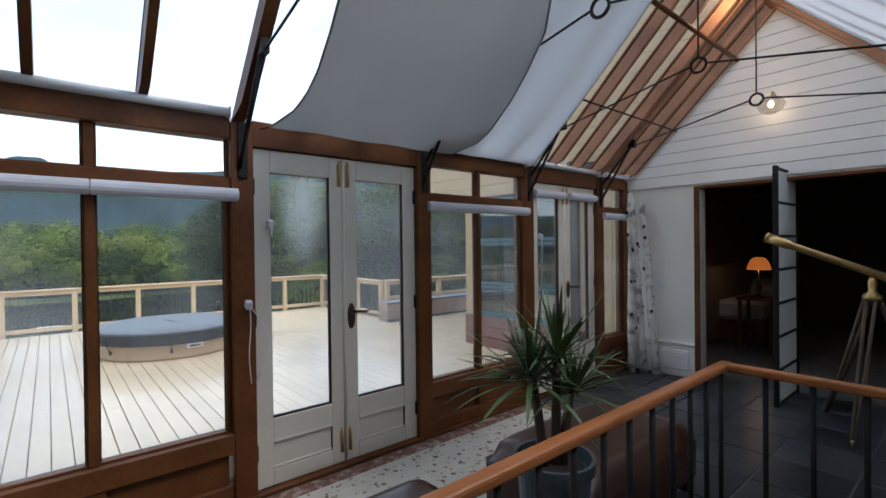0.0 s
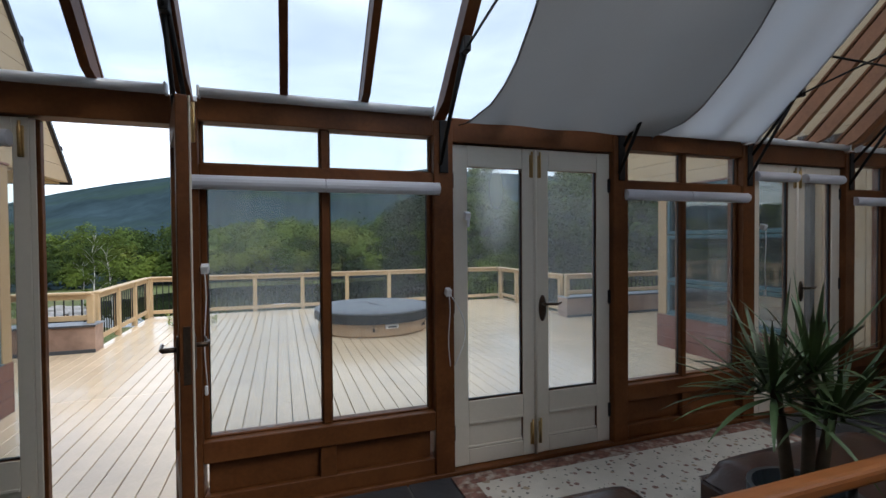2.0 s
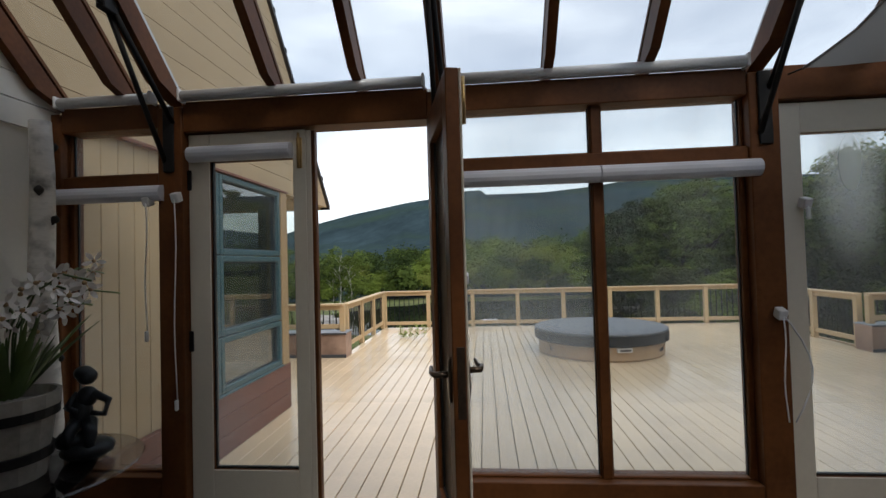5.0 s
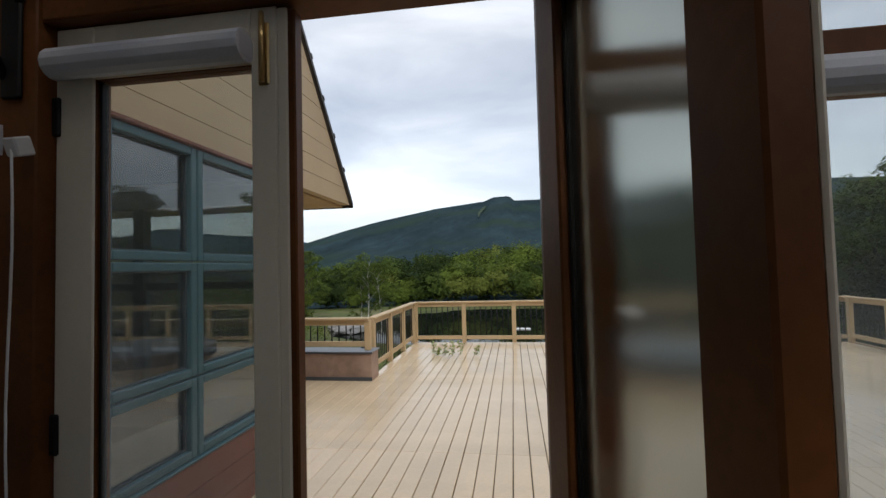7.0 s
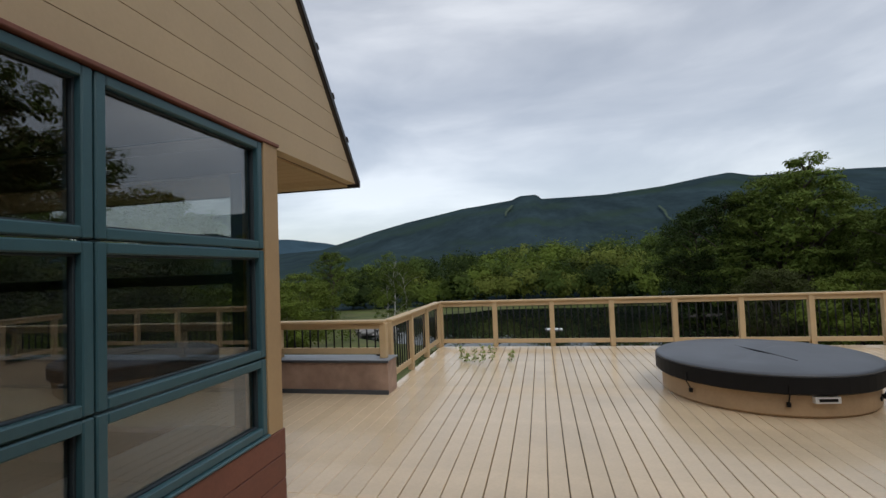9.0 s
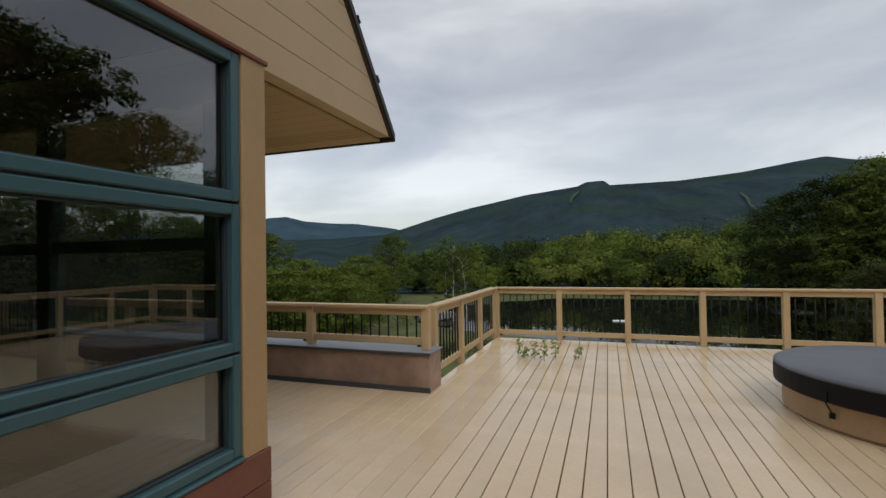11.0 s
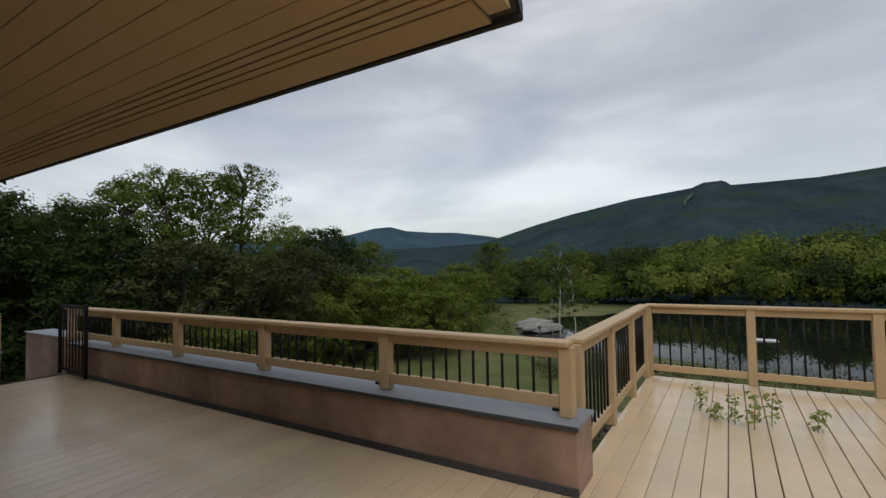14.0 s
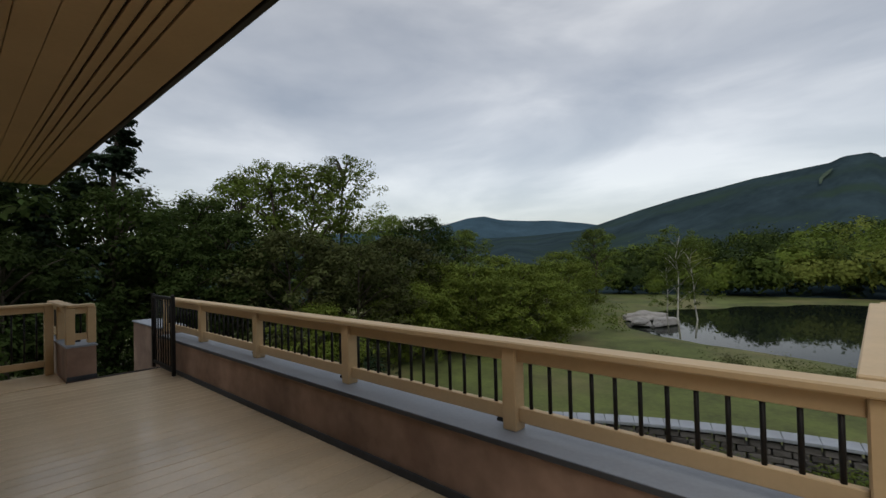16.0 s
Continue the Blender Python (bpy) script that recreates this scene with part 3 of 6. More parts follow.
BAYS = [(EDGES[0], POSTS[0] - POST_W)] + [(POSTS[i] + POST_W, POSTS[i + 1] - POST_W) for i in range(5)] + [(POSTS[5] + POST_W, EDGES[-1])]
for i, (a, b) in enumerate(BAYS):
    B(front, "head_beam", "wood", (a, -0.065, 2.076 if i in (1, 3, 5) else 2.105), (b, 0.06, 2.225))
B(front, "eave_flashing", "alu", (END_L, 0.055, 2.226), (END_R, 0.13, 2.262))
B(front, "threshold", "wood", (END_L, -0.08, -0.11), (END_R, 0.14, 0.022))
B(front, "foundation_skirt", "maroon", (END_L - 0.2, 0.0, -0.6), (END_R + 0.2, 0.12, -0.112))


def eave_tube(a, b):
    """The pale rolled shade that lies along the beam."""
    t = thing("eave_shade", ((a + b) / 2, -0.09, 2.243), "pale grey rolled roof shade lying along the beam", "roller shade", "roof shades")
    h = (b - a) / 2 - 0.012
    rod(t, "shade_roll", "alu", [(-h, 0, 0), (h, 0, 0)], 0.026, 12)
    for s in (-1, 1):
        B(t, "end_cap", "white_plastic", (s * h - 0.006, -0.03, -0.03), (s * h + 0.006, 0.03, 0.03))


for i in (0, 1, 2, 4, 5, 6):
    eave_tube(*BAYS[i])


def window(name, a, b, mullion, label):
    """A fixed window bay: transom lights over tall panes over a timber panel."""
    w = thing(name, label=label, category="window", kind="structure")
    m = (a + b) / 2
    halves = [(a, m - 0.022), (m + 0.022, b)] if mullion else [(a, b)]
    B(w, "transom_rail", "wood", (a, -0.055, 1.775), (b, 0.055, 1.882))
    B(w, "sill", "wood", (a, -0.07, 0.30), (b, 0.075, 0.415))
    B(w, "bottom_rail", "wood", (a, -0.055, 0.022), (b, 0.055, 0.12))
    if mullion:
        B(w, "mullion", "wood", (m - 0.022, -0.03, 0.415), (m + 0.022, 0.035, 1.775))
        B(w, "mullion", "wood", (m - 0.022, -0.03, 1.882), (m + 0.022, 0.035, 2.105))
        B(w, "panel_stile", "wood", (m - 0.045, -0.055, 0.12), (m + 0.045, 0.055, 0.30))
    for p, q in halves:
        for z0, z1 in ((0.415, 1.775), (1.882, 2.105)):
            outer = 0.028 if z0 < 1 else 0.012
            e0, e1 = (outer if p == a else 0.006), (outer if q == b else 0.006)
            B(w, "sash_frame", "wood", (p, -0.02, z0), (p + e0, 0.03, z1))
            B(w, "sash_frame", "wood", (q - e1, -0.02, z0), (q, 0.03, z1))
            B(w, "sash_frame", "wood", (p + e0, -0.02, z0), (q - e1, 0.03, z0 + 0.012))
            pane = B(w, "pane", "pane_low_mist" if p < -0.5 and mullion else "pane", (p + e0, 0.001, z0 + 0.012), (q - e1, 0.007, z1), bev=0.0005)
            pane.visible_shadow = False
            B(w, "gasket", "black", (p + e0, -0.004, z0 + 0.012), (p + e0 + 0.005, 0.012, z1))
            B(w, "gasket", "black", (q - e1 - 0.005, -0.004, z0 + 0.012), (q - e1, 0.012, z1))
        B(w, "panel", "wood", (p + 0.02, -0.02, 0.12), (q - 0.02, 0.02, 0.30))
    return w


window("window_1", *BAYS[0], False, "narrow stained timber window beside the end wall")
window("window_2", *BAYS[2], True, "stained timber window with two tall panes and transom lights")
window("window_3", *BAYS[4], True, "stained timber window with two tall panes and transom lights")
window("window_4", *BAYS[6], False, "narrow stained timber window beside the end wall")


def blind(a, b, z=1.782, y=-0.08, label="pale grey roller blind rolled up under the transom"):
    t = thing("roller_blind", ((a + b) / 2, y, z), label, "blind", "roller blinds")
    h = (b - a) / 2
    shape(t, "cassette", "blind", joined(tube([(-h, 0, 0), (h, 0, 0)], 0.038, 14), chamfer_box(2 * h, 0.02, 0.05, 0.006)), smooth=False)
    for s in (-1, 1):
        B(t, "end_cap", "blind", (s * h - 0.004, -0.026, -0.026), (s * h + 0.001, 0.026, 0.026))


for i in (0, 6):
    blind(BAYS[i][0] - 0.02, BAYS[i][1] + 0.03)
for i in (2, 4):
    m = (BAYS[i][0] + BAYS[i][1]) / 2
    blind(BAYS[i][0] - 0.03, m - 0.003)
    blind(m + 0.003, BAYS[i][1] + 0.03)


def chain(x, z, drop, y=-0.1, loop=0.0):
    """A blind's pull: a little holder on the post with a pale cord below it."""
    t = thing("blind_cord", (x, y, z), "pale plastic blind cord hanging by a post", "cord", "blind cords")
    B(t, "holder", "white_plastic", (-0.018, -0.02, -0.02), (0.018, 0.024, 0.025), (20, 0, 0))
    pts = [(0, -0.015, 0)] + [(0.006 * math.sin(k * 0.9), -0.015, -drop * k / 8) for k in range(1, 9)]
    rod(t, "cord", "white_plastic", pts, 0.003, 6)
    if loop:
        rod(t, "cord", "white_plastic", [(0, -0.015, 0)] + [(loop * math.sin(k / 8 * math.pi) + 0.03 * k / 8, -0.015, -drop * k / 8) for k in range(1, 9)], 0.0035, 6)
    else:
        B(t, "weight", "white_plastic", (-0.008, -0.023, -drop - 0.05), (0.008, -0.007, -drop))


chain(0.715, 1.15, 0.45, loop=0.09)
chain(-0.62, 1.33, 0.6)
chain(0.86, 1.62, 0.0 + 0.02, y=-0.06)
chain(-1.98, 1.75, 0.95, y=-0.11)
chain(-2.14, 1.74, 0.62, y=-0.09)
chain(3.40, 1.55, 0.5)


def door_leaf(parent, w, hinge, glass="pane", LOCK=0.098):
    """A glazed leaf in the parent's space: x from the hinge stile, white inside (-y), stained outside."""
    s = hinge
    X = lambda a: s * a

    def piece(name, a, b, z0, z1):
        lo, hi = min(X(a), X(b)), max(X(a), X(b))
        B(parent, name, "door_white", (lo, -0.028, z0), (hi, -0.0195, z1), bev=0.003)
        B(parent, name + "_outer_face", "wood", (lo, -0.019, z0), (hi, 0.028, z1))
    H, STILE = 2.045, 0.108
    piece("hinge_stile", 0, STILE, 0, H)
    piece("lock_stile", w - LOCK, w, 0, H)
    piece("top_rail", STILE + 0.0005, w - LOCK - 0.0005, H - 0.135, H)
    piece("lock_rail", STILE + 0.0005, w - LOCK - 0.0005, 0.268, 0.410)
    piece("bottom_rail", STILE + 0.0005, w - LOCK - 0.0005, 0, 0.10)
    lo, hi = min(X(STILE + 0.0005), X(w - LOCK - 0.0005)), max(X(STILE + 0.0005), X(w - LOCK - 0.0005))
    B(parent, "panel", "door_white", (lo, -0.008, 0.1), (hi, 0.012, 0.268))
    B(parent, "panel_bead", "door_white", (lo, -0.030, 0.258), (hi, -0.008, 0.278))
    B(parent, "panel_bead", "door_white", (lo, -0.022, 0.1), (hi, -0.008, 0.116))
    p = B(parent, "pane", glass, (lo, -0.003, 0.410), (hi, 0.003, H - 0.135), bev=0.0005)
    p.visible_shadow = False
    B(parent, "glazing_bead", "black", (lo, -0.012, 0.410), (hi, 0.012, 0.419))
    B(parent, "glazing_bead", "black", (lo, -0.012, 0.419), (lo + 0.007, 0.012, H - 0.135))
    B(parent, "glazing_bead", "black", (hi - 0.007, -0.012, 0.419), (hi, 0.012, H - 0.135))
    for z in (0.22, 1.03, 1.82):
        B(parent, "hinge", "black", (X(0) - 0.016, -0.036, z - 0.05), (X(0) + 0.016, -0.024, z + 0.05))


def lever(parent, x, s, y=-0.026):
    """An oval rose with a curved lever."""
    prof = [(0.034, 0), (0.034, 0.006), (0.026, 0.011)]
    v, f = lathe(prof, 20)
    v = [(q[0] * 0.85, -q[2], q[1] * 2.6) for q in v]
    h = shape(parent, "door_handle", "bronze", (v, [t[::-1] for t in f]), (x, y, 0.98), label="dark bronze lever handle", smooth=True)
    shape(h, "lever", "bronze", tube([(0, -0.008, 0.03), (0, -0.05, 0.03), (s * 0.03, -0.06, 0.034), (s * 0.08, -0.058, 0.026), (s * 0.115, -0.055, 0.04)], [0.011, 0.011, 0.01, 0.008, 0.006], 10), smooth=True)


def bolt(parent, x, z):
    b = B(parent, "bolt", "brass", (x - 0.014, -0.034, z - 0.075), (x + 0.014, -0.026, z + 0.075), label="brass surface bolt")
    shape(b, "slide", "brass", tube([(0, -0.01, -0.07), (0, -0.01, 0.095)], 0.007, 8), smooth=True)


def door(name, a, b, label, open_right=0.0, glass=("pane", "pane")):
    w = (b - a) / 2 - 0.004
    left = thing(name, (a + 0.003, 0, 0.026), label, "door", kind="structure")
    door_leaf(left, w, 1, glass[0], 0.064 if open_right else 0.098)
    right = thing(name + "_leaf", (b + 0.022, -0.055, 0.026) if open_right else (b - 0.003, 0, 0.026), label if not open_right else "open glazed door leaf swung into the room, stained outer face", "door", kind="structure", turn=(0, 0, open_right))
    door_leaf(right, w, -1, "fogged_pane" if open_right else glass[1])
    if open_right:
        B(left, "meeting_strip", "door_white", (w + 0.0005, -0.028, 0), (w + 0.027, -0.0195, 2.04))
        B(left, "meeting_strip_outer_face", "wood", (w + 0.0005, -0.019, 0), (w + 0.042, 0.02, 2.04))
    bolt(left, w - 0.03, 1.93)
    bolt(left, w - 0.03, 0.14)
    bolt(right, -w + 0.03, 1.93)
    if not open_right:
        bolt(right, -w + 0.03, 0.14)
        lever(right, -w + 0.05, 1)
        rod(right, "cover_strip", "door_white", [(-w - 0.004, -0.03, 0), (-w - 0.004, -0.03, 2.04)], 0.012, 8)
    else:
        lever(right, -w + 0.05, 1)
        v, f = lathe([(0.03, 0), (0.03, 0.008), (0.02, 0.012)], 16)
        shape(right, "outer_rose", "bronze", ([(q[0], q[2], q[1] * 2.6) for q in v], f), (-w + 0.05, 0.026, 0.98), smooth=True)
        shape(right, "outer_lever", "bronze", tube([(-w + 0.05, 0.03, 1.0), (-w + 0.05, 0.085, 1.0), (-w + 0.10, 0.09, 0.995), (-w + 0.15, 0.085, 1.005)], [0.011, 0.011, 0.009, 0.007], 10), smooth=True)
        B(right, "lock_plate", "bronze", (-w - 0.003, -0.014, 0.86), (-w, 0.014, 1.10))
    return left, right


door("door_1", *BAYS[1], "closed white-painted glazed leaf of a double door", open_right=103.0)
door("door_2", *BAYS[3], "closed white-painted double door with misted tall panes", glass=("pane_high_mist", "pane_mist"))
door("door_3", *BAYS[5], "closed white-painted double door with tall panes")
hw = (BAYS[1][1] - BAYS[1][0]) / 2
blind(BAYS[1][0] + 0.03, BAYS[1][0] + hw - 0.06, 1.965, -0.06, "pale roller blind cassette on a door leaf")
hw = (BAYS[5][1] - BAYS[5][0]) / 2
blind(BAYS[5][0] + 0.03, BAYS[5][0] + hw - 0.05, 1.965, -0.06, "pale roller blind cassette on a door leaf")
blind(BAYS[5][0] + hw + 0.05, BAYS[5][1] - 0.03, 1.965, -0.06, "pale roller blind cassette on a door leaf")
dc = thing("door_closer", (-0.685, -0.10, 2.10), "pale grey sensor box on the post beside the open door", "sensor")
B(dc, "housing", "white_plastic", (-0.03, -0.03, -0.045), (0.03, 0.026, 0.045))
rod(dc, "arm", "bronze", [(0, -0.02, -0.05), (-0.03, -0.03, -0.075)], 0.006, 8)

# ---- glass roof: rafters, panes, rods ----
roof = thing("glass_roof", label="glazed sloping roof on stained fir rafters", category="roof", kind="structure")
RAFTERS = sorted([END_L + 0.04, -2.26, *POSTS, -1.50, -1.09, -0.22, 0.215, 1.14, 1.59, 2.445, 2.86, 3.64, 4.01, 4.39, 4.80, END_R - 0.04])
ends = on_roof(0.075, -0.10), on_roof(1.0, -0.10), on_roof(1.0, -0.002), on_roof(-0.02, -0.002)
for x in RAFTERS:
    wide = 0.034 if x in POSTS else 0.021
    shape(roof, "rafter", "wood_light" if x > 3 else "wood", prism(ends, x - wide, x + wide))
pane_out = on_roof(-0.05, 0.002), on_roof(1.0, 0.002), on_roof(1.0, 0.008), on_roof(-0.05, 0.008)
for a, b in zip(RAFTERS, RAFTERS[1:]):
    shape(roof, "roof_pane", "roof_pane", prism(pane_out, a + 0.003, b - 0.003)).visible_shadow = False
for x in RAFTERS:
    shape(roof, "glazing_bar", "alu" if x in POSTS else "wood", prism([on_roof(-0.03, 0.012), on_roof(1.0, 0.012), on_roof(1.0, 0.03), on_roof(-0.03, 0.03)], x - 0.022, x + 0.022))
B(roof, "ridge_beam", "wood_light", (END_L, RIDGE_Y - 0.05, RIDGE_Z - 0.12), (END_R, RIDGE_Y + 0.05, RIDGE_Z + 0.06))
for s, r in ((0.35, 0.008), (0.73, 0.02)):
    y, z = on_roof(s, -0.13)
    rod(roof, "purlin", "black" if s < 0.5 else "wood", [(3.275, y, z), (END_R, y, z)], r, 8)


RING_Z = 2.70


def truss(x):
    """Steel tie rods in a post's plane: strut, tie to a ring, hanger from the ridge, and the far half."""
    t = thing("roof_truss", (x, 0, 0), "black steel roof truss with tie rods and a centre ring", "truss", "roof trusses")
    y1, z1 = on_roof(0.235, -0.12)
    ring = (0, RIDGE_Y, RING_Z)
    for dx in (-0.02, 0.02):
        rod(t, "strut", "black", [(dx, -0.078, 1.93 if dx < 0 else 2.12), (dx * 0.4, y1, z1)], 0.012, 8)
    B(t, "foot_plate", "black", (-0.028, -0.088, 1.88), (0.028, -0.076, 2.2))
    B(t, "gusset", "black", (-0.02, y1 - 0.03, z1 - 0.05), (0.02, y1 + 0.05, z1 + 0.03))
    rod(t, "tie_rod", "black", [(0, y1 - 0.02, z1 - 0.03), (0, RIDGE_Y + 0.06, RING_Z)], 0.007, 8)
    rod(t, "hanger", "black", [(0, RIDGE_Y, RING_Z + 0.06), (0, RIDGE_Y, RIDGE_Z - 0.12)], 0.006, 8)
    rod(t, "tie_rod", "black", [(0, RIDGE_Y - 0.06, RING_Z), (0, 2 * RIDGE_Y - y1, z1 - 0.03)], 0.007, 8)
    pts = [(0, RIDGE_Y + 0.05 * math.cos(a), RING_Z + 0.05 * math.sin(a)) for a in [k * math.pi / 8 for k in range(17)]]
    shape(t, "ring", "black", tube(pts, 0.010, 8, False), smooth=True)


for x in POSTS:
    truss(x)


def sail(material, s0, s1, sag0, edge_a, edge_b, label, mirror=False):
    """Sail cloth slung under the glass, its free edges cut to a curve and the middle sagging."""
    verts, faces, nu, nv = [], [], 32, 24
    for i in range(nu + 1):
        s = s0 + (s1 - s0) * (i / nu) ** 1.3
        xa, xb = edge_a(s), edge_b(s)
        for j in range(nv + 1):
            v = j / nv
            sag = 0.105 + (sag0 - 0.1) * min(1, s / 0.25) + 0.06 * math.sin(s * math.pi) * (0.5 + 0.5 * math.sin(v * math.pi)) + 0.005 * math.sin(v * 21 + s * 9)
            y, z = on_roof(s, -sag)
            verts.append((xa + (xb - xa) * v, 2 * RIDGE_Y - y if mirror else y, z))
    for i in range(nu):
        for j in range(nv):
            k = i * (nv + 1) + j
            q = (k, k + 1, k + nv + 2, k + nv + 1)
            faces.append(q if mirror else q[::-1])
    c = (edge_a(0.5) + edge_b(0.5)) / 2
    base_y = 2 * RIDGE_Y if mirror else -0.1
    t = thing("shade_sail", (c, base_y, EAVE_Z), label, "shade sail", "shade sails")
    local = [(x - c, y - base_y, z - EAVE_Z) for x, y, z in verts]
    shape(t, "cloth", material, (local, faces), smooth=True)
    for col in (0, nv):
        shape(t, "hem", material, tube([local[i * (nv + 1) + col] for i in range(nu + 1)], 0.006, 6), smooth=True)
    for k in (0, nv):
        rod(t, "lashing", "black", [local[k], (local[k][0] + (0.04 if k else -0.04), local[k][1] + (0.06 if not mirror else -0.06), local[k][2] - 0.02)], 0.004, 6)


def eased(s):
    return 1 - math.exp(-max(0, s - 0.09) / 0.055)


def low_sail():
    """The grey sail, slung from the beam to the tie rods: slack between curved free edges."""
    left = ((0.12, 0.84), (0.17, 0.866), (0.3, 0.92), (0.45, 0.93), (0.62, 0.915), (0.86, 0.865), (1.03, 0.82), (1.4, 0.72), (1.8, 0.60))
    right = ((0.12, 2.26), (0.17, 2.30), (0.3, 2.37), (0.45, 2.355), (0.77, 2.235), (1.02, 2.11), (1.27, 1.955), (1.43, 1.79), (1.8, 1.40))
    t = thing("shade_sail", (1.5, -0.12, 2.19), "grey cloth shade sail slung from the beam below the tie rods", "shade sail", "shade sails")
    verts, faces, nu, nv = [], [], 48, 24
    for i in range(nu + 1):
        q = 0.12 + 1.68 * i / nu
        xa, xb = (float(np.interp(q, [k[0] for k in e], [k[1] for k in e])) for e in (left, right))
        for j in range(nv + 1):
            v = j / nv
            slack = 0.035 * math.sin(v * math.pi) * min(1, (q - 0.12) / 0.3) + 0.004 * math.sin(v * 17 + q * 6)
            verts.append((xa + (xb - xa) * v - 1.5, -q + 0.12, 0.4 * (q - 0.12) - slack))
    for i in range(nu):
        for j in range(nv):
            k = i * (nv + 1) + j
            faces.append((k, k + nv + 1, k + nv + 2, k + 1))
    shape(t, "cloth", "fabric", (verts, faces), smooth=True)
    for col in (0, nv):
        shape(t, "hem", "fabric", tube([verts[i * (nv + 1) + col] for i in range(nu + 1)], 0.006, 6), smooth=True)
    for col, dx in ((0, -0.04), (nv, 0.04)):
        a = verts[col]
        rod(t, "lashing", "black", [a, (a[0] + dx, a[1] + 0.04, a[2] - 0.01)], 0.004, 6)


low_sail()
sail("fabric_pale", 0.03, 0.98, 0.125, lambda s: 2.03 + 0.34 * eased(s) - 0.25 * max(0, s - 0.45), lambda s: 3.26, "paler cloth shade sail close under the glass roof")
sail("fabric_pale", 0.12, 0.98, 0.12, lambda s: 2.4 - 0.2 * eased(s), lambda s: 4.05 - 0.3 * (1 - eased(s)), "pale cloth shade sail under the rear slope", True)

# the rear slope is glazed the same way, except west of x = 0.2
rear = thing("glass_roof_rear", label="glazed rear roof slope on stained fir rafters, unseen boards added in the west", category="roof", kind="structure")


def flipped(outline):
    return [(2 * RIDGE_Y - y, z) for y, z in outline]


for x in RAFTERS:
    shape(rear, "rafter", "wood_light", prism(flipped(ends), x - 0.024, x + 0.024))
# unseen boards added to hold back skylight from the west end
shape(rear, "boarding", "wall_board", prism(flipped(pane_out), END_L, 0.2))
for a, b in [p for p in zip(RAFTERS, RAFTERS[1:]) if p[0] > 0.2]:
    shape(rear, "roof_pane", "roof_pane", prism(flipped(pane_out), a + 0.003, b - 0.003)).visible_shadow = False
B(rear, "eave_beam", "wood", (END_L, 2 * RIDGE_Y - 0.07, 2.10), (END_R, 2 * RIDGE_Y + 0.07, EAVE_Z + 0.06))

# ---- wall lamp, switch, vent on the end wall ----
gl = thing("wall_lamp", (END_R - 0.02, -1.55, 2.745), "glass globe wall lamp with a glowing warm bulb", "lamp")
rod(gl, "arm", "brass", [(0, 0, 0.1), (-0.1, 0, 0.12), (-0.13, 0, 0.06)], 0.012, 8)
shape(gl, "globe", "globe", lathe([(0.02, 0.08), (0.085, 0.05), (0.115, 0.0), (0.09, -0.06), (0.03, -0.09)], 20), (-0.15, 0, 0), smooth=True)
shape(gl, "bulb", "bulb", lathe([(0.008, 0.035), (0.022, 0.015), (0.026, 0), (0.018, -0.02), (0.004, -0.03)], 12), (-0.15, 0, 0.0), smooth=True)
for y, z in ((-1.44, 3.60), (-1.47, 3.55)):
    sp = thing("ridge_spotlight", (4.2, y, z), "small warm spotlight below the ridge", "lamp", "ridge spotlights")
    shape(sp, "bulb", "bulb", lathe([(0.02, 0.03), (0.03, 0.0), (0.02, -0.025)], 12), smooth=True)
    rod(sp, "stem", "bronze", [(0, 0, 0.03), (0, 0, RIDGE_Z - 0.12 - z)], 0.008, 6)


def lamp_light(name, at, watts, size=0.03):
    li = new(name, bpy.data.lights.new(name, "POINT"))
    li.data.energy, li.data.shadow_soft_size, li.data.color = watts, size, (1.0, 0.78, 0.55)
    li.location = at


lamp_light("wall_lamp_light", (END_R - 0.17, -1.55, 2.69), 0.25)
lamp_light("ridge_spotlight_light", (4.2, -1.455, 3.48), 2)
sw = thing("light_switch", (END_R - 0.001, -0.438, 1.03), "white double light switch plate on the wall", "switch")
B(sw, "plate", "white_plastic", (-0.008, -0.06, -0.06), (0, 0.06, 0.06))
for y in (-0.03, 0.03):
    B(sw, "rocker", "white_plastic", (-0.013, y - 0.016, -0.032), (-0.0085, y + 0.016, 0.032))
bb = thing("baseboard", label="white-painted board dado along the end wall", category="baseboard", kind="structure")
for k in range(3):
    B(bb, "board", "wall_board", (END_R - 0.02, -0.81, 0.01 + k * 0.115), (END_R - 0.001, -0.08, 0.121 + k * 0.115))
B(bb, "cap", "wall_board", (END_R - 0.035, -0.81, 0.356), (END_R - 0.001, -0.08, 0.378))
vt = thing("wall_vent", (END_R - 0.022, -0.60, 0.19), "white metal heating grille low on the wall", "vent")
B(vt, "frame", "white_plastic", (-0.012, -0.15, -0.11), (0, 0.15, 0.11))
for k in range(7):
    B(vt, "slat", "wall_board", (-0.02, -0.135, -0.09 + k * 0.027), (-0.0125, 0.135, -0.076 + k * 0.027), (0, 20, 0))

# ---- stairwell guard ----
guard = thing("stair_railing", (0.305, -2.05, 0), "black steel balustrade with a warm timber handrail round the stairwell", "railing")
rail_sec = [(0.027 * math.copysign(abs(math.cos(a)) ** 0.6, math.cos(a)), 0.898 + 0.020 * math.copysign(abs(math.sin(a)) ** 0.6, math.sin(a))) for a in [k * math.pi / 8 + 0.2 for k in range(16)]]
v, f = prism(rail_sec, 0.0, 1.972)
shape(guard, "handrail", "handrail", (v, f))
v2, f2 = prism([(1.945 + p, q) for p, q in rail_sec], 0.028, 1.45)
shape(guard, "handrail", "handrail", ([(q, -p, z) for p, q, z in v2], f2))
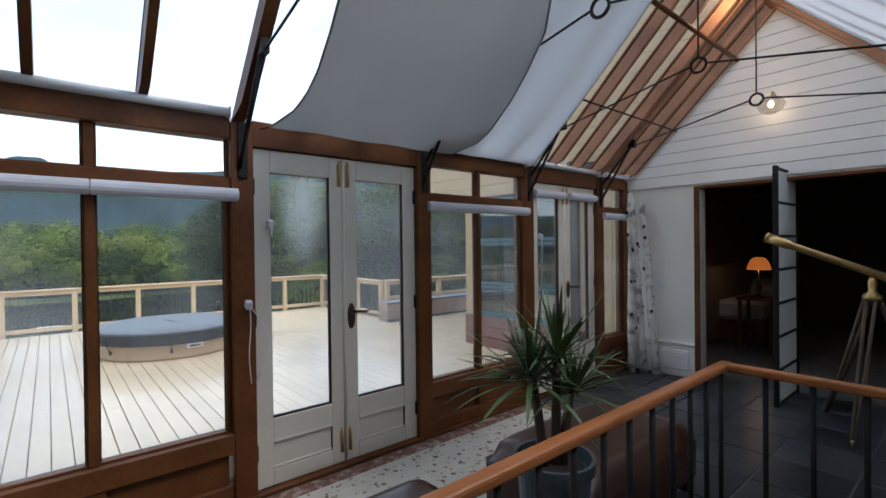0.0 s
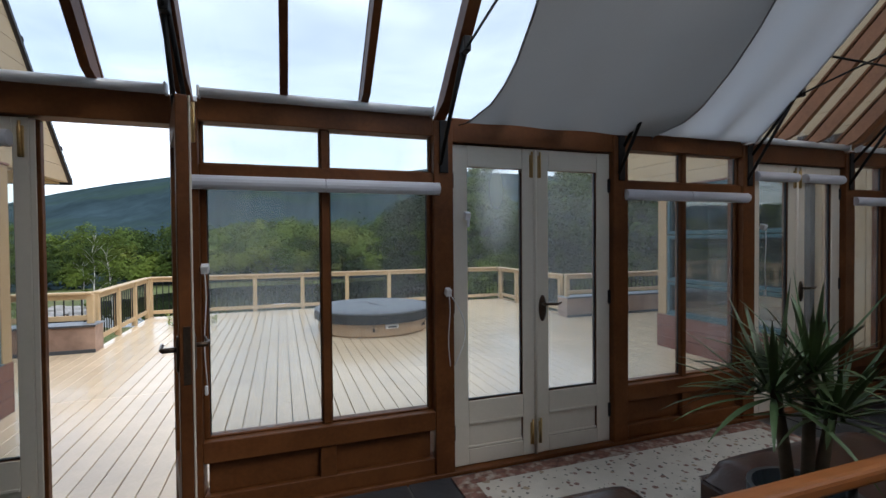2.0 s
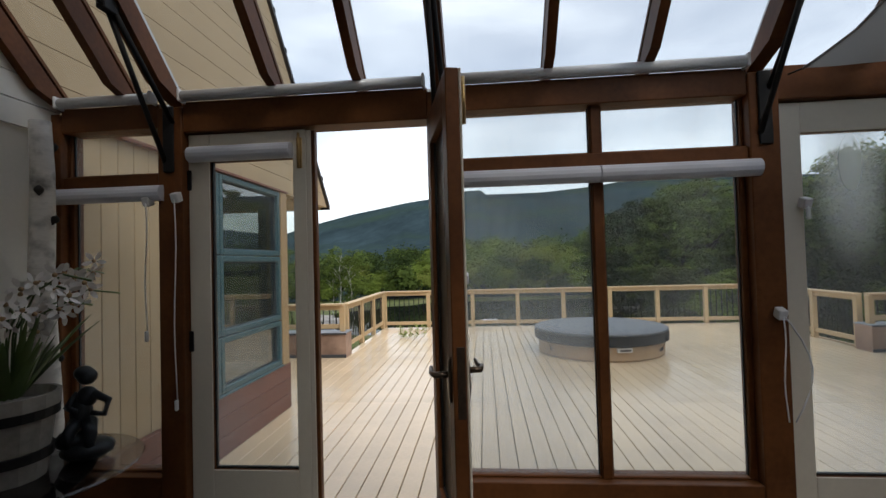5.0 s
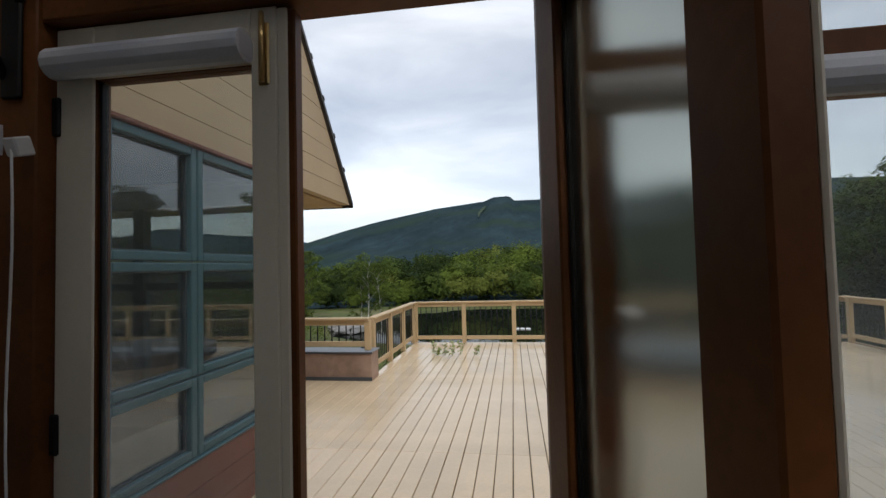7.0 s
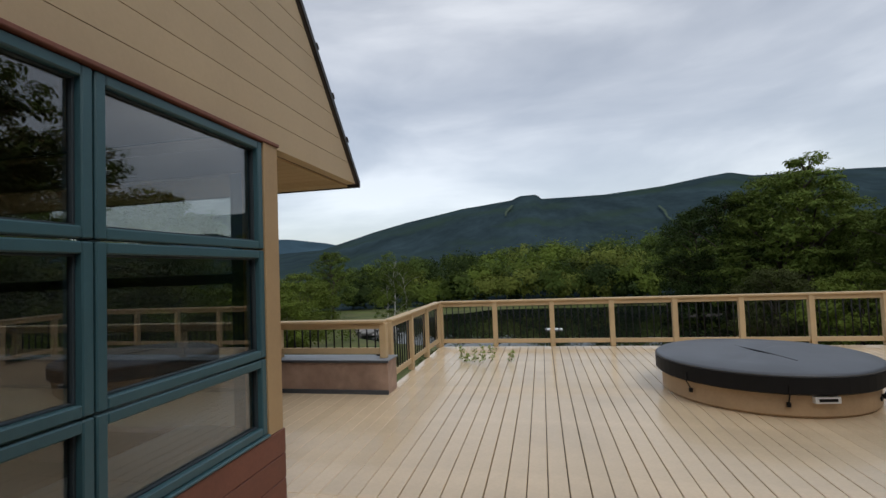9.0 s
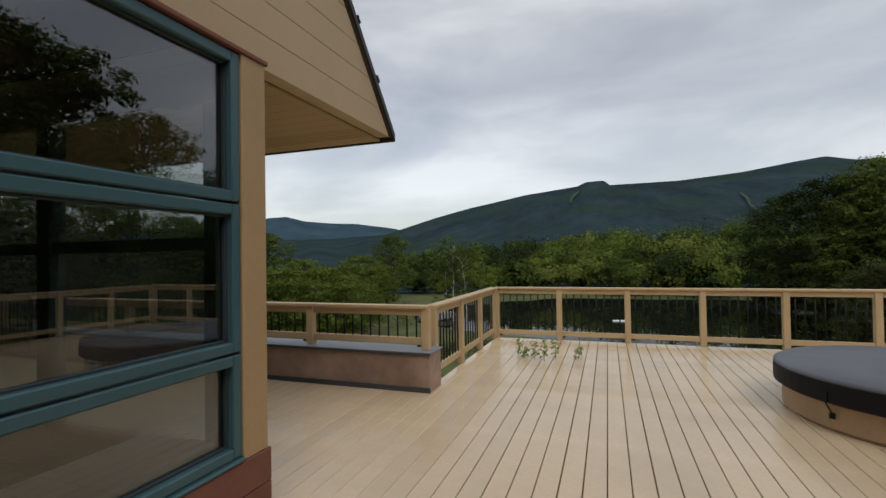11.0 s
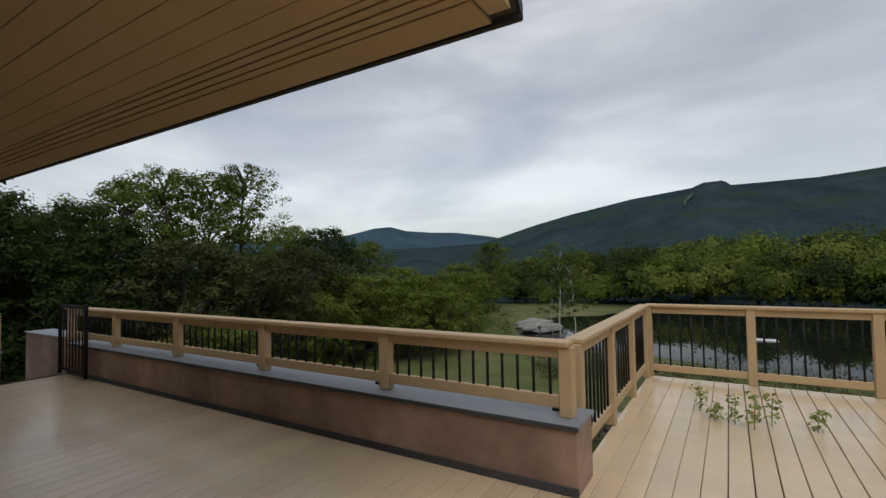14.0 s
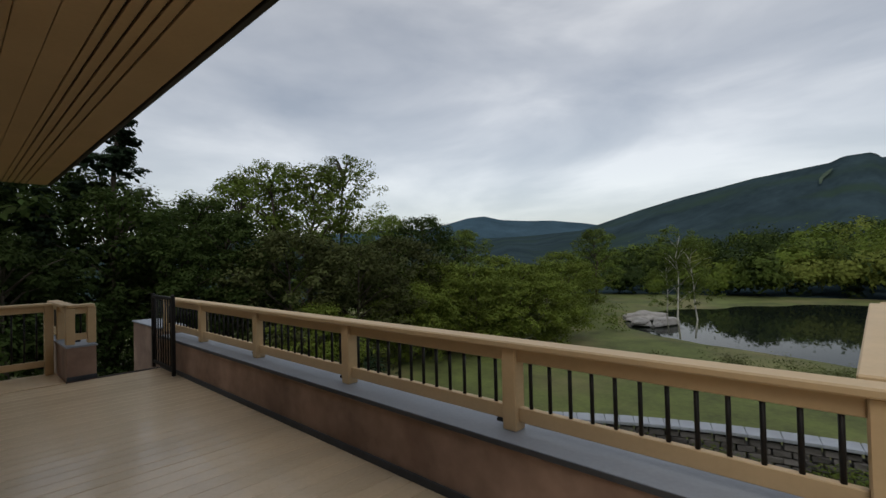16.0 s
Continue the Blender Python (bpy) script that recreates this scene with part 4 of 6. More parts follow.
for k in range(12):
    rod(guard, "baluster", "black", [(0.06 + k * 0.168, 0, -0.02), (0.06 + k * 0.168, 0, 0.885)], 0.0115, 8)
for k in range(1, 9):
    rod(guard, "baluster", "black", [(1.945, -k * 0.168, -0.02), (1.945, -k * 0.168, 0.885)], 0.0115, 8)
B(guard, "kerb", "black", (-0.02, -0.055, -0.04), (1.99, 0.03, 0.03))
B(guard, "kerb", "black", (1.90, -1.45, -0.04), (1.99, -0.056, 0.03))
well = thing("stairwell", label="pale plastered stairwell going down", category="stairwell", kind="structure")
B(well, "well_wall", "wall_paint", (0.30, -2.06, -2.7), (2.25, -2.0, -0.125))
B(well, "well_wall", "wall_paint", (2.2, -3.3, -2.7), (2.26, -2.061, -0.125))
B(well, "well_wall", "wall_paint", (0.30, -3.36, -2.7), (2.25, -3.301, -0.125))
B(well, "well_wall", "wall_paint", (0.29, -3.3, -2.7), (0.349, -2.061, -0.125))
B(well, "well_floor", "grout", (0.3, -3.36, -2.8), (2.25, -2.0, -2.701))
for k in range(9):
    B(well, "step", "wood", (0.36 + k * 0.2, -3.29, -0.3 - k * 0.18), (0.6 + k * 0.2, -2.07, -0.26 - k * 0.18))

# ---- rug, ottomans, potted yucca ----
rug = thing("rug", (2.02, -0.64, 0.0), "cream wool rug with a red floral scatter and border", "rug")
B(rug, "field", "rug", (-1.18, -0.42, 0.001), (1.18, 0.42, 0.011), bev=0.003)
for lo, hi in (((-1.3, 0.42, 0.001), (1.3, 0.53, 0.012)), ((-1.3, -0.53, 0.001), (1.3, -0.42, 0.012)), ((-1.3, -0.42, 0.001), (-1.18, 0.42, 0.012)), ((1.18, -0.42, 0.001), (1.3, 0.42, 0.012))):
    B(rug, "border", "rug_border", lo, hi, bev=0.003)


def ottoman(x, y, w, d, label):
    """A low leather bench with a soft domed top on short legs."""
    t = thing("leather_ottoman", (x, y, 0), label, "ottoman", "leather ottomans")
    verts, faces, n = [], [], 14
    for i in range(n + 1):
        for j in range(n + 1):
            u, v = i / n * 2 - 1, j / n * 2 - 1
            edge = (1 - abs(u) ** 8) * (1 - abs(v) ** 8)
            su, sv = u * (1 - 0.02 * v * v), v * (1 - 0.02 * u * u)
            verts.append((su * w / 2, sv * d / 2, 0.33 + 0.10 * edge ** 0.35))
    for i in range(n):
        for j in range(n):
            k = i * (n + 1) + j
            faces.append((k, k + n + 1, k + n + 2, k + 1))
    shape(t, "cushion", "leather", (verts, faces), smooth=True)
    B(t, "body", "leather", (-w / 2 + 0.005, -d / 2 + 0.005, 0.08), (w / 2 - 0.005, d / 2 - 0.005, 0.335), bev=0.025)
    for sx in (-1, 1):
        for sy in (-1, 1):
            B(t, "leg", "black", (sx * (w / 2 - 0.06) - 0.025, sy * (d / 2 - 0.06) - 0.025, 0.012), (sx * (w / 2 - 0.06) + 0.025, sy * (d / 2 - 0.06) + 0.025, 0.081))


ottoman(0.82, -1.42, 0.72, 0.62, "square brown leather ottoman beside the rug")
ottoman(2.19, -1.41, 1.16, 0.66, "long brown leather ottoman bench behind the stair railing")


def yucca(x, y):
    t = thing("potted_yucca", (x, y, 0), "green yucca palm in a grey-blue glazed pot", "plant")
    shape(t, "pot", "pot_blue", lathe([(0.10, 0), (0.112, 0.02), (0.148, 0.57), (0.164, 0.575), (0.166, 0.622), (0.15, 0.622), (0.14, 0.57), (0.02, 0.565)], 28), smooth=False)
    shape(t, "soil", "soil", lathe([(0.139, 0.566), (0.09, 0.58), (0.02, 0.585)], 20))
    rnd = random.Random(5)
    for k, (sx, sy, h) in enumerate(((0.02, 0.0, 1.06), (-0.05, 0.04, 0.98), (0.05, -0.03, 0.92))):
        shape(t, "stem", "bark_brown", tube([(sx * 0.6, sy * 0.6, 0.57), (sx * 0.9, sy, 0.57 + (h - 0.57) * 0.5), (sx * 1.4, sy * 1.4, h)], [0.022, 0.019, 0.016], 8), smooth=True)
        verts, faces = [], []
        for n in range(58):
            az, lift = rnd.uniform(0, 6.283), rnd.uniform(0.0, 1.5)
            length, wide, droop = rnd.uniform(0.26, 0.46), rnd.uniform(0.007, 0.013), rnd.uniform(0.05, 0.5)
            b = len(verts)
            side = Vector((-math.sin(az), math.cos(az), 0))
            for i in range(7):
                q = i / 6
                r = length * q * math.cos(lift) * (1 - 0.1 * q)
                z = h - 0.06 + 0.1 * rnd.random() * (i == 0) + length * q * math.sin(lift) - droop * length * q * q
                c = Vector((sx * 1.4 + r * math.cos(az), sy * 1.4 + r * math.sin(az), max(z, 0.02)))
                ww = wide * (math.sin(min(1, q * 1.6 + 0.25) * math.pi * 0.5)) * (1 - q ** 3 * 0.95)
                verts += [c - side * ww, c + side * ww + Vector((0, 0, 0.0)), c + Vector((0, 0, -ww * 0.5))]
            for i in range(6):
                p = b + i * 3
                faces += [(p, p + 3, p + 5, p + 2), (p + 2, p + 5, p + 4, p + 1)]
        shape(t, "leaf_crown", "palm", (verts, faces), smooth=True)


yucca(1.40, -1.71)

# ---- birch poles ----
def birch_pole(x, y, h, lean_x, lean_y, r, seed):
    t = thing("birch_pole", (x, y, 0), "white birch trunk pole leaning upright by the end wall", "birch pole", "birch poles")
    rnd = random.Random(seed)
    pts = [(lean_x * k / 9 + rnd.uniform(-0.006, 0.006), lean_y * k / 9 + rnd.uniform(-0.006, 0.006), 0.002 + h * k / 9) for k in range(10)]
    shape(t, "trunk", "birch", tube(pts, [r * (1 - 0.03 * k + rnd.uniform(-0.05, 0.05)) for k in range(10)], 14), smooth=True)
    for k in range(10):
        z = rnd.uniform(0.1, h - 0.1)
        a = rnd.uniform(0, 6.283)
        c = (lean_x * z / h + math.cos(a) * r * 0.85, lean_y * z / h + math.sin(a) * r * 0.85, z)
        v, f = lathe([(0.002, -0.028), (0.016, -0.01), (0.02, 0.0), (0.014, 0.012), (0.002, 0.022)], 8)
        shape(t, "knot", "birch_mark", (v, f), c, (rnd.uniform(-25, 25), rnd.uniform(-25, 25), 0), smooth=True)


birch_pole(4.93, -0.19, 2.05, 0.06, 0.03, 0.044, 1)
birch_pole(4.98, -0.31, 2.02, 0.05, 0.16, 0.045, 2)
birch_pole(5.03, -0.43, 1.93, 0.02, 0.16, 0.043, 3)
birch_pole(-2.56, -0.19, 2.12, -0.03, -0.01, 0.062, 4)

# ---- orchids and statue on a table by the west wall ----
tb = thing("side_table", (-2.28, -0.56, 0), "dark round table with a glass top by the end wall", "table")
shape(tb, "glass_top", "globe", lathe([(0.375, 0.655), (0.38, 0.661), (0.375, 0.667)], 40))
shape(tb, "base", "black", lathe([(0.18, 0.0), (0.18, 0.03), (0.06, 0.08), (0.05, 0.5), (0.2, 0.62), (0.22, 0.655)], 24), smooth=True)


def orchids(x, y, z):
    t = thing("potted_orchids", (x, y, z), "white orchids in a weathered staved wooden pot", "orchid")
    shape(t, "pot", "orchid_pot", lathe([(0.12, 0), (0.15, 0.25), (0.162, 0.255), (0.164, 0.305), (0.150, 0.305), (0.14, 0.26), (0.02, 0.25)], 14))
    for z1 in (0.07, 0.22):
        r = 0.128 + 0.12 * z1
        shape(t, "hoop", "black", lathe([(r + 0.004, z1), (r + 0.006, z1 + 0.035), (r, z1 + 0.035)], 28))
    rnd = random.Random(8)
    verts, faces = [], []
    for n in range(22):
        az, length, lift = rnd.uniform(0, 6.283), rnd.uniform(0.22, 0.42), rnd.uniform(0.75, 1.45)
        side = Vector((-math.sin(az), math.cos(az), 0))
        b = len(verts)
        for i in range(6):
            q = i / 5
            c = Vector((math.cos(az) * (0.05 + length * q * math.cos(lift)), math.sin(az) * (0.05 + length * q * math.cos(lift)), 0.30 + length * q * math.sin(lift) - 0.12 * q * q * length))
            w = 0.02 * (1 - q ** 2 * 0.9)
            verts += [c - side * w, c + side * w, c - Vector((0, 0, w * 0.5))]
        for i in range(5):
            p = b + i * 3
            faces += [(p, p + 3, p + 5, p + 2), (p + 2, p + 5, p + 4, p + 1)]
    shape(t, "leaves", "orchid_leaf", (verts, faces), smooth=True)
    heads = []
    for n in range(7):
        az = rnd.uniform(-1.3, 1.6)
        reach, h = rnd.uniform(0.08, 0.46), rnd.uniform(0.50, 0.78)
        pts = [(0.03 * math.cos(az), 0.03 * math.sin(az), 0.30)] + [(reach * q ** 1.6 * math.cos(az), reach * q ** 1.6 * math.sin(az), 0.30 + (h - 0.30) * math.sin(q * 1.9) / math.sin(1.57)) for q in (0.3, 0.55, 0.8, 1.0)]
        shape(t, "flower_stem", "orchid_leaf", tube(pts, 0.004, 6), smooth=True)
        for q in range(5):
            i = 2 + q // 3
            a, b = Vector(pts[min(i, 4)]), Vector(pts[min(i + 1, 4)])
            heads.append(a.lerp(b, (q % 3) / 3) + Vector((rnd.uniform(-0.07, 0.07), rnd.uniform(-0.07, 0.07), rnd.uniform(-0.05, 0.05))))
    pv, pf = [], []
    for k in range(5):
        a = k * 2 * math.pi / 5 + 0.3
        b = len(pv)
        for q, w in ((0.15, 0.003), (0.5, 0.0095), (0.8, 0.008), (1.0, 0.0015)):
            r = 0.046 * q
            cy, cz = r * math.cos(a), r * math.sin(a)
            pv += [(0.012 * q * q, cy - w * math.sin(a), cz + w * math.cos(a)), (0.012 * q * q, cy + w * math.sin(a), cz - w * math.cos(a))]
        pf += [(b + 2 * i, b + 2 * i + 1, b + 2 * i + 3, b + 2 * i + 2) for i in range(3)]
    flower_mesh = mesh_of("flower", pv, pf, M["petal"], True)
    heart_mesh = mesh_of("flower_heart", *lathe([(0.003, -0.008), (0.009, 0.0), (0.003, 0.012)], 8), M["petal_heart"], True)
    for h in heads:
        fl = link("flower", flower_mesh, t, tuple(h), (rnd.uniform(-40, 40), rnd.uniform(-40, 30), rnd.uniform(-110, 10)))
        link("flower_heart", heart_mesh, fl, (0.006, 0, 0), (0, 90, 0))


orchids(-2.28, -0.64, 0.668)


def cherub(x, y, z):
    """A small bronze figurine, seated on rockwork: one plain mesh."""
    def ball(c, r, sq=(1, 1, 1)):
        v, f = lathe([(r * math.sin(k * math.pi / 8) + 0.0005, -r * math.cos(k * math.pi / 8)) for k in range(9)], 12)
        return [(c[0] + p[0] * sq[0], c[1] + p[1] * sq[1], c[2] + p[2] * sq[2]) for p in v], f
    parts = [ball((0, 0, 0.03), 0.085, (1.1, 1, 0.5)), ball((-0.05, 0, 0.07), 0.06, (1, 1, 0.7)), ball((-0.02, 0, 0.17), 0.05, (0.8, 0.7, 1.25)), ball((0, 0, 0.235), 0.042, (0.9, 0.75, 1)),
             ball((0.0, 0, 0.315), 0.034), ball((-0.012, 0.0, 0.33), 0.034, (1, 1, 0.85)),
             tube([(0.03, -0.02, 0.25), (0.085, -0.03, 0.22), (0.075, -0.04, 0.17), (0.03, -0.045, 0.18)], [0.017, 0.015, 0.013, 0.011], 8),
             tube([(-0.03, 0, 0.25), (-0.06, -0.02, 0.2), (-0.02, -0.05, 0.19)], [0.017, 0.015, 0.011], 8),
             tube([(0.01, -0.01, 0.14), (0.03, -0.05, 0.10), (0.025, -0.05, 0.01)], [0.03, 0.024, 0.015], 8),
             tube([(-0.03, -0.01, 0.14), (-0.04, -0.05, 0.11), (-0.045, -0.055, 0.02)], [0.03, 0.024, 0.015], 8)]
    me = mesh_of("cherub_statue", *joined(*parts), M["statue"], True)
    ob = new("cherub_statue", me)
    ob.matrix_basis = pose(x, y, z + 0.012, 0, 0, 20)
    tagged(ob, "small dark bronze figurine seated on rockwork", "statue")


cherub(-2.13, -0.45, 0.665)

# ---- shoji leaf, telescope, and the dark bedroom beyond ----
sj = thing("shoji_screen", (4.74, -1.63, 0.0), "black-framed screen leaf with white paper panels", "screen")
for x0 in (0.0, 0.66):
    B(sj, "stile", "black", (x0, -0.02, 0.005), (x0 + 0.035, 0.02, 2.15))
for k in range(8):
    z = 0.005 + k * 0.302
    B(sj, "rail", "black", (0.035, -0.014, z), (0.66, 0.014, z + 0.022))
for k in range(7):
    B(sj, "paper_panel", "paper", (0.035, -0.004, 0.028 + k * 0.302), (0.66, 0.004, 0.306 + k * 0.302))


def telescope(x, y):
    t = thing("telescope", (x, y, 0), "brass telescope on a varnished wooden tripod", "telescope")
    top = Vector((0, 0, 1.05))
    for k, a in enumerate((0.9, 3.0, 5.1)):
        foot = Vector((0.42 * math.cos(a), 0.42 * math.sin(a), 0.0))
        for s in (-1, 1):
            off = Vector((-math.sin(a), math.cos(a), 0)) * (0.02 * s)
            shape(t, "leg", "bark_brown", tube([top + off * 1.4 + Vector((0.03 * math.cos(a), 0.03 * math.sin(a), 0)), top.lerp(foot, 0.55) + off, foot + off * 0.3 + Vector((0, 0, 0.02))], [0.012, 0.014, 0.009], 8), smooth=True)
        shape(t, "foot", "brass", tube([foot + Vector((0, 0, 0.05)), foot], [0.012, 0.004], 8), smooth=True)
    shape(t, "head", "brass", lathe([(0.06, 1.02), (0.06, 1.06), (0.025, 1.09), (0.03, 1.16), (0.018, 1.2)], 20), smooth=True)
    d = Vector((-0.02, 0.86, 0.36)).normalized()
    c = Vector((0, 0, 1.23))
    barrel = shape(t, "barrel", "brass", tube([c - d * 0.5, c - d * 0.3, c - d * 0.29, c + d * 0.55, c + d * 0.56, c + d * 0.72], [0.022, 0.022, 0.03, 0.03, 0.04, 0.042], 18), smooth=True)
    shape(barrel, "lens_hood", "brass", tube([c + d * 0.721, c + d * 0.74], [0.046, 0.046], 18))
    shape(t, "eyepiece", "black", tube([c - d * 0.58, c - d * 0.501], [0.014, 0.018], 12), smooth=True)


telescope(4.62, -2.28)

bx0, bx1 = END_R + 0.16, 9.6
# walls, ceiling and floor are coloured dark to stand for the dim room
room = thing("bedroom_shell", label="bedroom beyond the opening, its dimness put into the wall colour", category="room", kind="structure")
B(room, "wall", "dimmed_wall", (bx1, ROOM_BACK - 0.2, -0.05), (bx1 + 0.15, 0.9, 2.6))
B(room, "wall", "dimmed_wall", (bx0, 0.75, -0.05), (bx1, 0.9, 2.6))
B(room, "wall", "dimmed_wall", (bx0, ROOM_BACK - 0.15, -0.05), (bx1, ROOM_BACK, 2.6))
bc = thing("ceiling_bedroom", label="bedroom ceiling with the room's dimness in its colour", category="ceiling", kind="structure")
B(bc, "boarding", "dimmed_wall", (bx0, ROOM_BACK, 2.45), (bx1, 0.75, 2.55))
bf = thing("floor_bedroom", label="bedroom floor with the room's dimness in its colour", category="floor", kind="structure")
B(bf, "boards", "dimmed_wall", (bx0 - 0.1, 0.1, -0.12), (bx1, 0.75, -0.006))
bed = thing("bed", (8.45, -0.08, 0), "made bed with pale linen and pillows in the dark room", "bed")
B(bed, "frame", "wood", (-0.9, -0.7, 0.0), (1.1, 0.7, 0.32))
B(bed, "mattress", "mattress", (-0.88, -0.68, 0.321), (1.08, 0.68, 0.60), bev=0.05)
for y in (-0.35, 0.3):
    B(bed, "pillow", "mattress", (0.5, y - 0.28, 0.601), (0.9, y + 0.28, 0.80), bev=0.07, turn=(0, -25, 0))
ns = thing("night_stand", (7.28, -0.80, 0), "dark wooden night stand", "night stand")
B(ns, "top", "wood", (-0.22, -0.22, 0.68), (0.22, 0.22, 0.71))
for sx in (-1, 1):
    for sy in (-1, 1):
        B(ns, "leg", "wood", (sx * 0.18 - 0.02, sy * 0.18 - 0.02, 0), (sx * 0.18 + 0.02, sy * 0.18 + 0.02, 0.68))
lamp_light("table_lamp_light", (7.23, -0.80, 1.10), 1.5)
tl = thing("table_lamp", (7.28, -0.80, 0.71), "table lamp with a glowing orange shade", "lamp")
shape(tl, "stem", "bronze", lathe([(0.08, 0), (0.08, 0.015), (0.02, 0.04), (0.035, 0.15), (0.012, 0.26), (0.012, 0.42)], 18), smooth=True)
shape(tl, "shade", "lamp_glow", ([(p[0], p[1], p[2]) for p in lathe([(0.145, 0.38), (0.142, 0.40), (0.12, 0.47), (0.085, 0.53), (0.05, 0.55)], 28)[0]], lathe([(0.145, 0.38), (0.142, 0.40), (0.12, 0.47), (0.085, 0.53), (0.05, 0.55)], 28)[1]), smooth=True)

# ---- the two wings of the house ----
WALL_X, CORNER_Y, EAVE_Y, EAVE_H = -2.80, 2.99, 4.585, 2.265
WING_RIDGE_Y, WING_SLOPE = -0.4, 1.14
WING_TOP = EAVE_H + (EAVE_Y - WING_RIDGE_Y) * WING_SLOPE
FAR_X = -10.9


def wing(name, mirrored):
    """Siding gable over a band of teal windows, a deep flat soffit and the steep roof."""
    k = -1 if mirrored else 1
    base = Vector((2 * MID - WALL_X if mirrored else WALL_X, 0, 0))
    h = thing(name, base, "tan-sided house wing with teal windows and a steep gable roof", "house")

    def box(parent, part_name, material, lo, hi, **more):
        """lo and hi: x runs from the wall's face (0) outwards to the deck (+) and into the wing (-)."""
        xs = sorted((k * lo[0], k * hi[0]))
        return B(parent, part_name, material, (xs[0], lo[1], lo[2]), (xs[1], hi[1], hi[2]), **more)

    def plate(part_name, material, outline, x0, x1):
        return shape(h, part_name, material, prism(outline, *sorted((k * x0, k * x1))))
    # gable boards
    z = EAVE_H
    while z < WING_TOP - 0.1:
        top = min(z + 0.185, WING_TOP - 0.02)
        a, b = (WING_TOP - z) / WING_SLOPE, (WING_TOP - top) / WING_SLOPE
        plate("gable_board", "siding", [(WING_RIDGE_Y - a, z), (WING_RIDGE_Y + a - 0.01, z), (WING_RIDGE_Y + b - 0.01, top), (WING_RIDGE_Y - b, top)], -0.16, -0.06)
        z = top + 0.005
    # the roof, its edge and fascia
    for s, part_name in ((1, "roof_slope"), (-1, "roof_slope")):
        y0, y1 = WING_RIDGE_Y, WING_RIDGE_Y + s * (EAVE_Y + 0.05 - WING_RIDGE_Y)
        o = [(y0, WING_TOP + 0.03), (y1, EAVE_H - 0.02), (y1, EAVE_H + 0.022), (y0, WING_TOP + 0.072)]
        plate(part_name, "shingle", o, FAR_X - WALL_X, -0.045)
        plate("rake_edge", "drip", [(p, q - 0.012) for p, q in o[:2]] + [(p, q + 0.012) for p, q in o[2:]], -0.0445, -0.03)
    n_shingle = 17
    for i in range(n_shingle):
        q = i / n_shingle
        y, zz = WING_RIDGE_Y + (EAVE_Y + 0.05 - WING_RIDGE_Y) * q, WING_TOP + (EAVE_H - WING_TOP) * q
        box(h, "shingle_butt", "drip", (-0.3, y - 0.03, zz + 0.056), (-0.024, y + 0.03, zz + 0.074), turn=(-math.degrees(math.atan(WING_SLOPE)), 0, 0))
    box(h, "drip_edge", "drip", (FAR_X - WALL_X, EAVE_Y + 0.03, EAVE_H - 0.03), (-0.035, EAVE_Y + 0.065, EAVE_H + 0.03))
    # soffit: boards running with the eave, vent grooves near the edge
    y = CORNER_Y - 0.3
    edges = [y]
    while y < EAVE_Y - 0.50:
        y += 0.135
        edges.append(y)
    vents = [EAVE_Y - 0.36, EAVE_Y - 0.30, EAVE_Y - 0.24, EAVE_Y - 0.18]
    edges += vents + [EAVE_Y + 0.028]
    for i, (a, b) in enumerate(zip(edges, edges[1:])):
        gap = 0.012 if b in vents or a in vents else 0.003
        box(h, "soffit_board", "soffit", (FAR_X - WALL_X, a + gap / 2, EAVE_H - 0.022), (-0.161, b - gap / 2, EAVE_H - 0.004), bev=0.002)
    # dark sheet behind the grooves, coloured as the shade in the hollow above
    box(h, "soffit_void", "drip", (FAR_X - WALL_X, CORNER_Y - 0.3, EAVE_H - 0.003), (-0.161, EAVE_Y + 0.02, EAVE_H + 0.01))
    # walls below
    for i in range(6):
        box(h, "wall_board", "siding", (-0.12, 0.141 + i * 0.134, 0.30), (-0.02, 0.141 + i * 0.134 + 0.131, EAVE_H - 0.001))
    # siding board whose shade is painted into its darker tone
    box(h, "corner_board", "shaded_siding", (-0.16, 2.826, 0.30), (0.012, CORNER_Y, EAVE_H - 0.024))
    box(h, "head_trim", "maroon", (-0.10, 0.13, EAVE_H - 0.0235), (0.024, CORNER_Y + 0.012, EAVE_H - 0.0005))
    for i in range(3):
        z0 = DECK_Z + 0.002 + i * 0.168
        box(h, "base_board", "maroon", (-0.14, 0.13, z0), (0.016, CORNER_Y + 0.02, z0 + 0.164))
    # front wall: solid beyond, and a run of tall windows near the corner
    box(h, "front_wall", "siding", (FAR_X - WALL_X, CORNER_Y - 0.14, DECK_Z), (-5.5, CORNER_Y - 0.01, EAVE_H - 0.024))
    box(h, "front_sill", "maroon", (-5.499, CORNER_Y - 0.13, DECK_Z), (-0.161, CORNER_Y - 0.01, 0.28))
    box(h, "front_header", "siding", (-5.499, CORNER_Y - 0.13, 2.06), (-0.161, CORNER_Y - 0.01, EAVE_H - 0.024))
    for q in range(5):
        box(h, "front_post", "teal", (-0.28 - q * 1.3, CORNER_Y - 0.12, 0.281), (-0.17 - q * 1.3, CORNER_Y - 0.02, 2.059))
        if q < 4:
            box(h, "front_bar", "teal", (-1.469 - q * 1.3, CORNER_Y - 0.1, 1.30), (-0.281 - q * 1.3, CORNER_Y - 0.03, 1.37))
            box(h, "front_pane", "pane", (-1.469 - q * 1.3, CORNER_Y - 0.07, 0.282), (-0.281 - q * 1.3, CORNER_Y - 0.064, 2.058), bev=0.0005).visible_shadow = False
